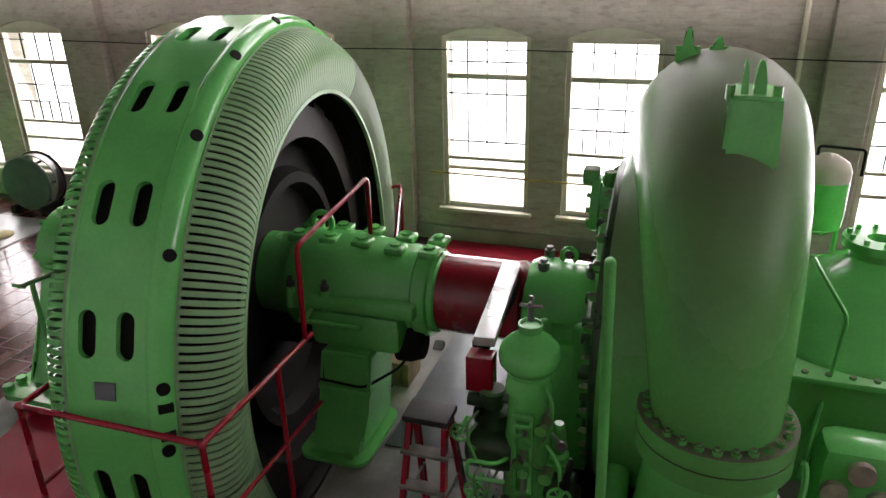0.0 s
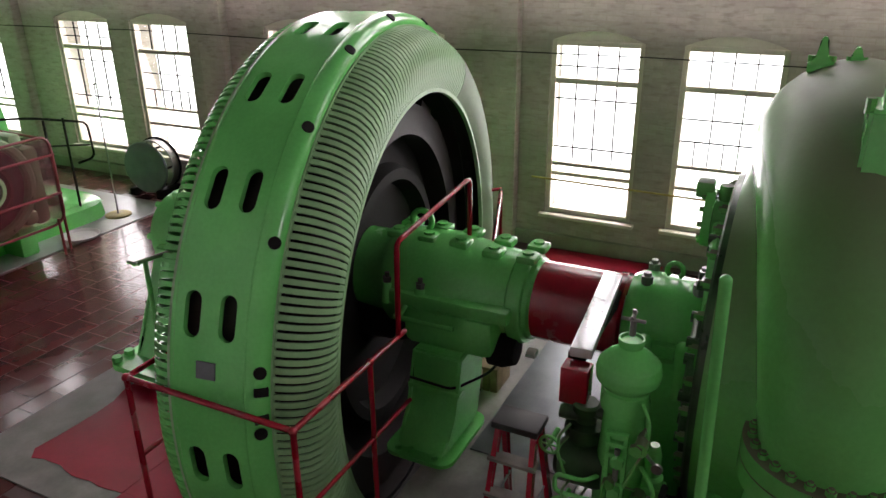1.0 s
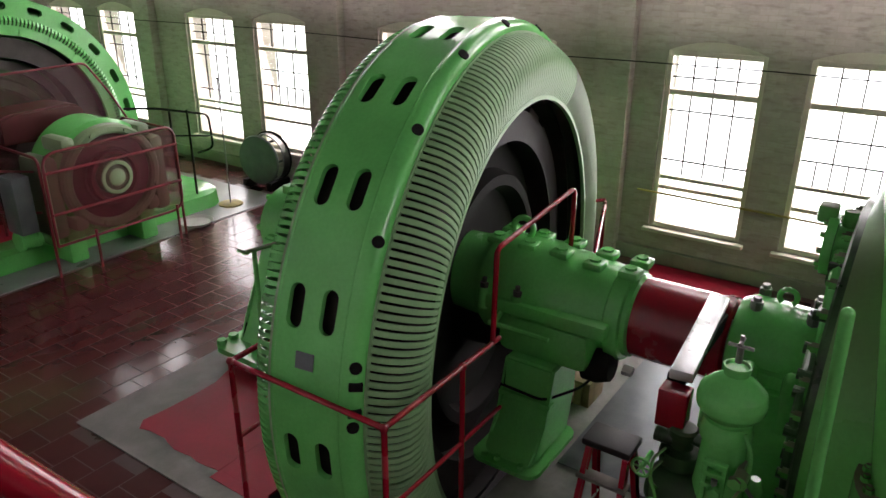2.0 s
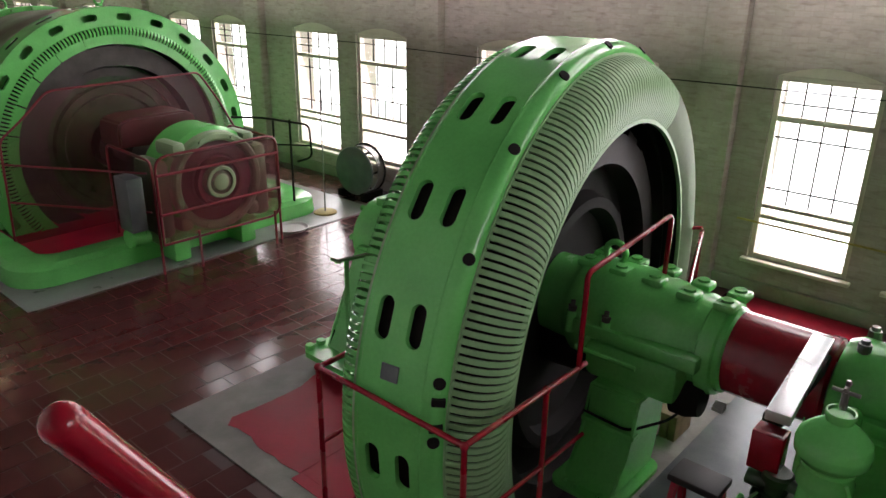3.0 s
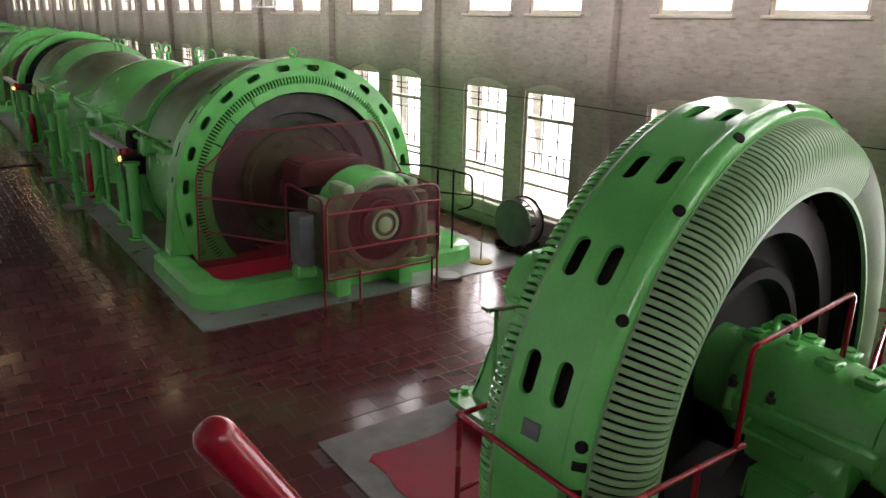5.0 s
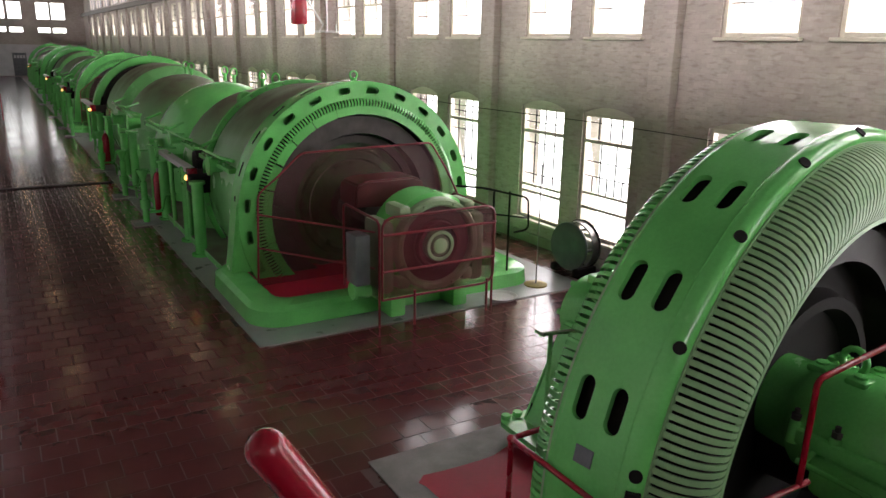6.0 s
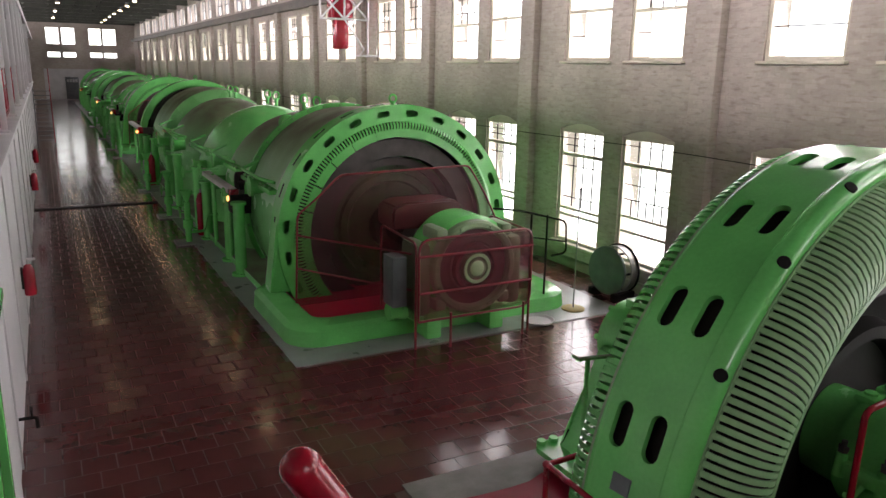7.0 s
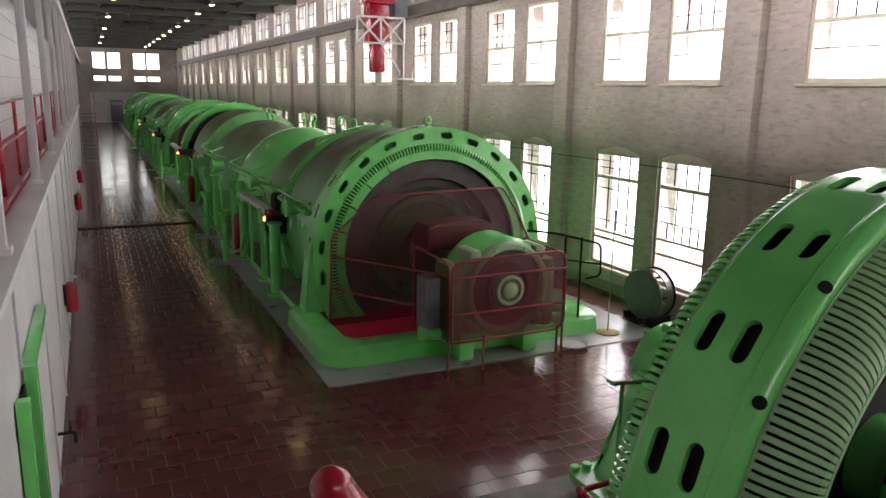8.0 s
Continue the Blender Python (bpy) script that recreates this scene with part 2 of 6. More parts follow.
def lathe(bm, profile, seg=64, a0=0.0, a1=360.0, closed=False, axis="y", cap=False):
    """Turn a profile of (radius, height) about the y axis, or z."""
    whole = abs(a1 - a0 - 360) < 1e-6
    n = seg if whole else seg + 1
    rings = []
    for k in range(n):
        a = radians(a0 + (a1 - a0) * k / seg)
        c, s = math.cos(a), math.sin(a)
        rings.append([bm.verts.new((r * c, h, r * s) if axis == "y" else (r * c, r * s, h)) for r, h in profile])
    m = len(profile)
    for k in range(seg):
        r0, r1 = rings[k], rings[(k + 1) % n]
        for j in range(m if closed else m - 1):
            bm.faces.new((r0[j], r0[(j + 1) % m], r1[(j + 1) % m], r1[j]))
    if cap and whole:
        for j in (0, m - 1):
            if profile[j][0] > 1e-4:
                bm.faces.new([r[j] for r in rings])
    return bm


def prism(bm, outline, axis, a, b):
    """An outline of 2D points pushed along an axis from a to b."""
    def at(p, h):
        return {"x": (h, p[0], p[1]), "y": (p[0], h, p[1]), "z": (p[0], p[1], h)}[axis]
    lo, hi = [bm.verts.new(at(p, a)) for p in outline], [bm.verts.new(at(p, b)) for p in outline]
    n = len(outline)
    bm.faces.new(lo[::-1])
    bm.faces.new(hi)
    for i in range(n):
        bm.faces.new((lo[i], lo[(i + 1) % n], hi[(i + 1) % n], hi[i]))
    return bm


def rounded(x0, x1, y0, y1, r, n=6):
    out = []
    for cx, cy, a0 in ((x1 - r, y1 - r, 0), (x0 + r, y1 - r, 90), (x0 + r, y0 + r, 180), (x1 - r, y0 + r, 270)):
        for i in range(n + 1):
            a = radians(a0 + 90 * i / n)
            out.append((cx + r * math.cos(a), cy + r * math.sin(a)))
    return out


def slotted_ring(bm, sectors, rows, surface, thick, a_first=0.0, centres=None):
    """A ring cut by round-ended slots. surface(angle, v, depth) gives the place; rows are (v0, v1, slot length in sectors, slot width in v, metres per sector)."""
    N = 8
    cell = 360 / sectors
    for middle in centres or [a_first + cell * (s + 0.5) for s in range(sectors)]:
        for v0, v1, sl, sw, span in rows:
            mid_v, outer, hole, deep = (v0 + v1) / 2, [], [], []
            half_l, r = sl / 2, sw / 2
            ru = r / span
            a = middle
            for end in (1, -1):
                for k in range(N + 1):
                    f = (k / N - 0.5) * 180
                    hu, hv = end * (half_l - ru + ru * math.cos(radians(f))), end * r * math.sin(radians(f))
                    if abs(f) >= 45:
                        ou, ov = end * 0.5 * (90 - abs(f)) / 45, end * math.copysign(0.5, f)
                    else:
                        ou, ov = end * 0.5, end * 0.5 * f / 45
                    outer.append(bm.verts.new(surface(a + cell * ou, mid_v + (v1 - v0) * ov, 0)))
                    hole.append(bm.verts.new(surface(a + cell * hu, mid_v + hv, 0)))
                    deep.append(bm.verts.new(surface(a + cell * hu, mid_v + hv, thick)))
            n = len(outer)
            for k in range(n):
                j = (k + 1) % n
                bm.faces.new((outer[k], outer[j], hole[j], hole[k]))
                bm.faces.new((hole[k], hole[j], deep[j], deep[k]))
    bmesh.ops.remove_doubles(bm, verts=bm.verts, dist=0.0008)
    return bm


# ---- the hall ----
# window pairs of the long wall: the northern edge and width of both windows
PAIRS = [((-2.15, 1.25), (-3.95, 1.25)), ((3.02, 1.2), (1.36, 1.17)), ((7.70, 1.3), (5.86, 1.3))]
PAIRS += [((12.5 + 4.87 * k, 1.38), (10.6 + 4.87 * k, 1.32)) for k in range(16)]
PIERS = [-6.6, -1.83, 3.67, 8.65] + [13.63 + 4.87 * k for k in range(16)]
SILL, HEAD, USILL, UHEAD, LEDGE, CSILL, CHEAD, TOP = 0.49, 2.83, 4.18, 5.98, 6.42, 6.72, 7.9, 8.3


def wall_with_openings(name, holes, x0, x1, y0, y1, z0, z1, mat, arch=0.0):
    """A wall along y, made of solid strips round its openings. Each hole is (y low, y high, z low, z high)."""
    bm = B()
    holes = sorted(holes)
    y = y0
    columns = {}
    for h in holes:
        columns.setdefault((h[0], h[1]), []).append(h[2:])
    for (a, b), spans in sorted(columns.items()):
        if a > y:
            box(bm, x0, x1, y, a, z0, z1)
        z = z0
        for lo, hi in sorted(spans):
            if lo > z:
                box(bm, x0, x1, a, b, z, lo)
            if arch and hi < 3.5:
                # segmental head
                n, rise = 10, arch
                line = [(a + (b - a) * i / n, hi + rise * (1 - (2 * i / n - 1) ** 2)) for i in range(n + 1)]
                top = hi + rise + 0.02
                prism(bm, line + [(b, top), (a, top)], "x", x0, x1)
                z = top
            else:
                z = hi
        if z < z1:
            box(bm, x0, x1, a, b, z, z1)
        y = b
    if y < y1:
        box(bm, x0, x1, y, y1, z0, z1)
    return tagged(part(name, bm, mat, None, "", False), kind="structure")


holes = []
for pair in PAIRS:
    for top, w in pair:
        holes += [(top - w, top, SILL, HEAD), (top - w, top, USILL, UHEAD)]
long_wall = wall_with_openings("wall_east", holes, WALL_X, 9.92, HALL_S, HALL_N, 0.0, LEDGE - 0.02, WALL, 0.13)
tagged(long_wall, "cream painted brick wall with two rows of tall windows", "wall")

cler = []
for i, p in enumerate(PIERS[:-1]):
    q = PIERS[i + 1]
    c = (p + q) / 2
    cler += [(c - 1.75, c - 0.12, CSILL, CHEAD), (c + 0.12, c + 1.75, CSILL, CHEAD)]
upper = wall_with_openings("wall_clerestory", cler, WALL_X + 0.12, 9.92, HALL_S, HALL_N, LEDGE - 0.02, TOP, WALL)
tagged(upper, "cream upper wall with a band of clerestory windows", "wall")
west_top = wall_with_openings("wall_west_clerestory", cler, -4.4, -4.0, HALL_S, HALL_N, LEDGE - 0.02, TOP, WALL)
tagged(west_top, "cream upper wall with a band of clerestory windows", "wall")

bm = B()
box(bm, WALL_X - 0.28, WALL_X + 0.11, HALL_S, HALL_N, LEDGE - 0.22, LEDGE, 0.01)
box(bm, WALL_X - 0.2, WALL_X - 0.1, HALL_S, HALL_N, LEDGE + 0.003, LEDGE + 0.12)
tagged(part("crane_rail_ledge", bm, LEDGE_PAINT), "dark brown ledge carrying a crane rail along the wall", "ledge", kind="structure")
piers_parent = thing("wall_pilasters", 0, 0, 0, "cream painted brick pilasters along the window wall", "pilaster", kind="structure")
for y in PIERS:
    bm = B()
    box(bm, WALL_X - 0.18, WALL_X - 0.002, y - 0.25, y + 0.25, 0.0, LEDGE - 0.225, 0.012)
    part("pilaster", bm, WALL, piers_parent)
bm = B()
for a, b in zip([HALL_S] + [p + 0.25 for p in PIERS], [p - 0.25 for p in PIERS] + [HALL_N]):
    if b > a:
        box(bm, WALL_X - 0.09, WALL_X - 0.002, a, b, 0, 0.2, 0.012)
tagged(part("baseboard", bm, PLINTH), "grey-green painted plinth at the foot of the wall", "plinth", kind="structure")

# floor: bedding, tiles, pads
bm = B()
box(bm, -4.4, WALL_X, HALL_S, 1.05, -0.3, -0.0016)
box(bm, -4.4, 3.04, 1.05, 4.25, -0.3, -0.0016)
box(bm, 7.95, WALL_X, 1.05, 4.25, -0.3, -0.0016)
box(bm, 3.04, 7.95, 1.05, 2.30, -0.3, -0.0016)
box(bm, 3.04, 3.42, 3.70, 4.25, -0.3, -0.0016)
box(bm, 3.42, 4.60, 3.88, 4.25, -0.3, -0.0016)
box(bm, -4.4, WALL_X, 4.25, HALL_N, -0.3, -0.0016)
floor = tagged(part("floor", bm, GROUT, None, "", False), "dark red glazed tile floor with worn reflections", "floor", kind="structure")
bm = B()
box(bm, 2.75, 8.15, 2.1, 4.45, -1.9, -1.75)
box(bm, 2.75, 3.04, 2.1, 4.45, -1.75, -0.31)
box(bm, 7.95, 8.15, 2.1, 4.45, -1.75, -0.31)
box(bm, 3.05, 7.94, 2.1, 2.30, -1.75, -0.31)
box(bm, 3.05, 7.94, 4.25, 4.45, -1.75, -0.31)
tagged(part("generator_pit", bm, DARK, None, "", False), "dark pit under the generator", "pit", kind="structure")

bm = B()
box(bm, -4.4, WALL_X + 0.5, HALL_S, HALL_N, TOP, TOP + 0.2)
for k in range(21):
    y = -6.6 + 4.87 * k
    box(bm, -4.4, WALL_X + 0.12, y - 0.12, y + 0.12, TOP - 0.35, TOP)
for x in (-2.5, -0.8, 0.9, 2.6, 4.3, 6.0, 7.7):
    box(bm, x - 0.07, x + 0.07, HALL_S, HALL_N, TOP - 0.16, TOP - 0.002)
tagged(part("ceiling", bm, CEIL, None, "", False), "dark green beamed ceiling with rows of lamps", "ceiling", kind="structure")

# the far end wall with its windows
def end_wall(name, y0, y1, label):
    bm = B()
    xs = [0.75, 1.95, 2.25, 3.5, 4.9, 6.1, 6.3, 7.6]
    box(bm, -4.4, 9.92, y0, y1, 0, 4.45)
    box(bm, -4.4, 9.92, y0, y1, 4.95, 5.8)
    box(bm, -4.4, 9.92, y0, y1, 7.5, TOP)
    edges = [-4.4] + xs + [9.92]
    for i in range(0, len(edges), 2):
        box(bm, edges[i], edges[i + 1], y0, y1, 4.45, 4.95)
        box(bm, edges[i], edges[i + 1], y0, y1, 5.8, 7.5)
    return tagged(part(name, bm, WALL, None, "", False), label, "wall", kind="structure")


end_wall("wall_north", HALL_N, HALL_N + 0.4, "cream end wall with high windows")
end_wall("wall_south", HALL_S - 0.4, HALL_S, "cream end wall with high windows")

bm = B()
box(bm, 0.2, 9.4, HALL_N - 0.03, HALL_N - 0.004, 0.0, 3.2)
tagged(part("trim_north", bm, WHITE, None, "", False), "white painted lower part of the end wall", "wall paint", kind="structure")
far_door = thing("door_1", 2.2, HALL_N - 0.08, 0.0, "closed grey door with small panes in the end wall", "door", kind="structure")
bm = B()
box(bm, 0.0, 1.3, 0.0, 0.045, 0.0, 2.35, 0.01)
part("leaf", bm, DIMGREY, far_door)
# no openings here: white paint stands in for daylight in the panes
for k in range(4):
    bm = B()
    box(bm, 0.12 + 0.28 * k, 0.33 + 0.28 * k, -0.012, -0.002, 1.8, 2.1, 0.003)
    part("pane", bm, WHITE, far_door, "pane painted white in place of daylight")

# outdoors: bright overcast glare
bm = B()
box(bm, 16.0, 16.2, HALL_S - 20, HALL_N + 20, -4, 24)
tagged(part("backdrop_east", bm, SKYGLOW, None, "", False), "white overcast glare outdoors", "backdrop", kind="structure")
bm = B()
box(bm, -16.2, -16.0, HALL_S - 20, HALL_N + 20, -4, 24)
tagged(part("backdrop_west", bm, SKYGLOW, None, "", False), "white overcast glare outdoors", "backdrop", kind="structure")
bm = B()
box(bm, -16, 16, HALL_N + 8, HALL_N + 8.2, -4, 24)
tagged(part("backdrop_north", bm, SKYGLOW, None, "", False), "white overcast glare outdoors", "backdrop", kind="structure")
bm = B()
box(bm, -60, 60, -80, 170, -2.3, -2.2)
tagged(part("ground", bm, CONCRETE, None, "", False), "pale ground outdoors", "ground", kind="structure")

# daylight in the openings
for i, pair in enumerate(PAIRS[:9]):
    mid = (pair[0][0] + pair[1][0] - pair[1][1]) / 2
    area_lamp("window_daylight", 9.80, mid, 1.7, 3.0, 2.2, 110, -1)
    area_lamp("upper_window_daylight", 9.80, mid, 5.1, 3.0, 1.7, 100, -1)
for y0, y1 in ((-8, 3), (3, 13), (13, 40), (40, 90)):
    area_lamp("clerestory_daylight", 9.80, (y0 + y1) / 2, 7.3, y1 - y0, 1.1, 15 * (y1 - y0), -1)
for y0, y1, watts, drop in ((-8.5, -2, 400, 1.3), (-2, 3, 200, 1.3), (3, 13, 120, 1.3), (13, 40, 95, 1.3), (40, 90, 70, 1.3)):
    area_lamp("west_clerestory_daylight", -4.3, (y0 + y1) / 2, 7.3, y1 - y0, 1.1, watts * (y1 - y0), 1, drop)
# added fill from the unseen south end, brightens the near wall and turbine
south = area_lamp("south_fill_light", 4.2, HALL_S - 0.2, 6.65, 6.8, 1.7, 200, 1)
south.matrix_world = look((4.2, HALL_S - 0.2, 6.65), (6.4, HALL_S + 5.0, 4.6))
for y0, y1 in ((36, 60), (60, 92)):
    area_lamp("window_daylight", 9.80, (y0 + y1) / 2, 4.0, y1 - y0, 3.5, 22 * (y1 - y0), -1)


# ---- windows ----
def window(y_top, w, z0, z1, rows, group, label):
    """A timber sash window: frame, rails, bars, pane and sill. rows are (z, thickness) of the rails; bars are thin."""
    e = thing("window", GLASS_X, y_top - w, z0, label, "window", group, "structure")
    h = z1 - z0
    f = 0.065
    bm = B()
    box(bm, -0.06, 0.05, 0, f, 0, h, 0.006)
    box(bm, -0.06, 0.05, w - f, w, 0, h, 0.006)
    box(bm, -0.06, 0.05, f, w - f, h - f, h, 0.006)
    box(bm, -0.06, 0.05, f, w - f, 0, f, 0.006)
    if z0 < 1:
        n = 10
        line = [(w * i / n, h + 0.128 * (1 - (2 * i / n - 1) ** 2)) for i in range(n + 1)]
        prism(bm, line, "x", -0.04, 0.04)
    part("window_frame", bm, CREAM, e)
    for z, t in rows["rails"]:
        bm = B()
        box(bm, -0.045, 0.035, f, w - f, z * h - t / 2, z * h + t / 2, 0.004)
        part("sash_rail", bm, CREAM, e)
    bm = B()
    for za, zb, cols, hors in rows["bars"]:
        for c in range(1, cols):
            y = f + (w - 2 * f) * c / cols
            box(bm, -0.012, 0.012, y - 0.008, y + 0.008, za * h, zb * h)
        for q in hors:
            box(bm, -0.014, 0.014, f, w - f, q * h - 0.008, q * h + 0.008)
    part("glazing_bars", bm, DARK, e, "thin dark glazing bars")
    bm = B()
    box(bm, -0.003, 0.003, f, w - f, f, h - f)
    pane = part("pane", bm, GLASS, e, "dusty clear glass")
    pane.visible_shadow = False
    bm = B()
    box(bm, -0.19, -0.062, -0.06, w + 0.06, -0.05, 0.0, 0.008)
    part("window_sill", bm, CREAM, e)
    return e


LOWER = {"rails": [(0.78, 0.07), (0.30, 0.05), (0.24, 0.05)], "bars": [(0.79, 0.97, 4, [0.86]), (0.32, 0.77, 4, [0.40, 0.68])]}
LOWER_B = {"rails": [(0.78, 0.07), (0.36, 0.045), (0.24, 0.05)], "bars": [(0.79, 0.97, 4, []), (0.36, 0.50, 6, [0.50]), (0.50, 0.77, 3, [0.62])]}
UPPER = {"rails": [(0.48, 0.06)], "bars": [(0.49, 0.96, 4, [0.64, 0.82]), (0.05, 0.47, 1, [0.27])]}
UPPER_B = {"rails": [(0.52, 0.06)], "bars": [(0.53, 0.96, 1, [0.7]), (0.05, 0.5, 1, [0.26])]}
for i, pair in enumerate(PAIRS):
    for j, (yt, w) in enumerate(pair):
        window(yt, w, SILL, HEAD, LOWER if (i + j) % 2 else LOWER_B, "tall lower windows", "tall cream timber sash window glowing with daylight")
        window(yt, w, USILL, UHEAD, UPPER if (i * 2 + j) % 3 else UPPER_B, "upper windows", "cream timber upper sash window glowing with daylight")
for side, gx in (("east", 9.7), ("west", -4.2)):
    e = thing("clerestory_window", 0, 0, 0, "row of small paned clerestory windows under the ceiling", "window", kind="structure")
    bm = B()
    for a, b, lo, hi in cler:
        for y in (a + 0.03, (a + b) / 2, b - 0.03):
            box(bm, gx - 0.03, gx + 0.03, y - 0.03, y + 0.03, lo, hi)
        for q in (0.03, (hi - lo) / 2, hi - lo - 0.03):
            box(bm, gx - 0.02, gx + 0.02, a + 0.06, b - 0.06, lo + q - 0.02, lo + q + 0.02)
    part("window_frame", bm, DIMGREY, e)


# ---- the gallery side ----
bm = B()
box(bm, -0.72, -0.55, 1.6, 52.0, 0.0, 2.72)
gal = tagged(part("wall_gallery_front", bm, WHITE, None, "", False), "white panelled wall below the gallery", "wall", kind="structure")
for k in range(20):
    bm = B()
    box(bm, -0.548, -0.53, 3.0 + 2.4 * k, 3.05 + 2.4 * k, 0.0, 2.7)
    part("cover_strip", bm, WHITE, gal)
bm = B()
box(bm, -0.76, -0.50, 1.6, 52.0, 2.725, 2.80, 0.01)
tagged(part("gallery_kerb", bm, WHITE), "white kerb along the gallery edge", "kerb", kind="structure")
bm = B()
box(bm, -4.0, -0.73, HALL_S, 52.0, 2.45, 2.70)
tagged(part("floor_gallery", bm, RED_FLOOR, None, "", False), "worn red painted gallery floor", "floor", kind="structure")
bm = B()
box(bm, -4.4, -4.0, HALL_S, HALL_N, 0, LEDGE - 0.03)
tagged(part("wall_west", bm, WHITE, None, "", False), "white wall at the back of the gallery", "wall", kind="structure")
bm = B()
box(bm, -2.0, -1.85, 2.5, 51.9, 2.702, LEDGE - 0.102)
inner = tagged(part("wall_gallery_back", bm, WHITE, None, "", False), "white painted block wall behind the gallery walk", "wall", kind="structure")
for k in range(6):
    bm = B()
    box(bm, -1.849, -1.842, 2.5, 51.9, 3.1 + 0.52 * k, 3.112 + 0.52 * k)
    part("wall_joint", bm, DIMGREY, inner)
for y, z in ((9.4, 3.45), (9.9, 3.9), (10.8, 3.3), (13.2, 3.85), (13.8, 3.4), (16.5, 3.9), (11.2, 5.0)):
    bm = B()
    rod(bm, (-1.845, y, z), (-1.55, y, z), 0.07, 14)
    rod(bm, (-1.58, y, z), (-1.54, y, z), 0.10, 14)
    tagged(part("pipe_stub", bm, IRON), "dark iron pipe stub with flange on the white wall", "pipe", "wall pipe stubs")
bm = B()
box(bm, -0.72, -0.55, 52.0, 52.4, 0, LEDGE - 0.1)
box(bm, -4.0, -0.72, 52.0, 52.2, 0, LEDGE - 0.1)
tagged(part("wall_gallery_end", bm, WHITE, None, "", False), "white wall closing the gallery", "wall", kind="structure")
bm = B()
box(bm, -0.74, -0.56, HALL_S, HALL_N, LEDGE - 0.3, LEDGE)
box(bm, -4.0, -0.74, HALL_S, HALL_N, LEDGE - 0.1, LEDGE)
tagged(part("gallery_soffit", bm, WHITE, None, "", False), "white beam and soffit over the gallery", "beam", kind="structure")


# ---- generators ----
def fin_mesh(name, prof, width, thick, mat):
    """One curved bar of the slotted end shield, lying in the plane x-y from its outer to its inner end."""
    bm = B()
    rows = []
    for i, (r, y) in enumerate(prof):
        a, b = prof[max(0, i - 1)], prof[min(len(prof) - 1, i + 1)]
        t = Vector((b[0] - a[0], b[1] - a[1])).normalized()
        n = Vector((-t[1], t[0]))
        w = width * (0.62 + 0.38 * r / prof[0][0])
        rows.append([bm.verts.new((r + n[0] * s, y + n[1] * s, z)) for s, z in ((0, -w / 2), (thick, -w / 2), (thick, w / 2), (0, w / 2))])
    for p, q in zip(rows, rows[1:]):
        for k in range(4):
            bm.faces.new((p[k], p[(k + 1) % 4], q[(k + 1) % 4], q[k]))
    bm.faces.new(rows[0])
    bm.faces.new(rows[-1][::-1])
    return mesh_of(name, bm, mat)


def arc(c, r, a0, a1, n):
    return [(c[0] + r[0] * math.cos(radians(a0 + (a1 - a0) * i / n)), c[1] + r[1] * math.sin(radians(a0 + (a1 - a0) * i / n))) for i in range(n + 1)]


R_OUT = 2.576


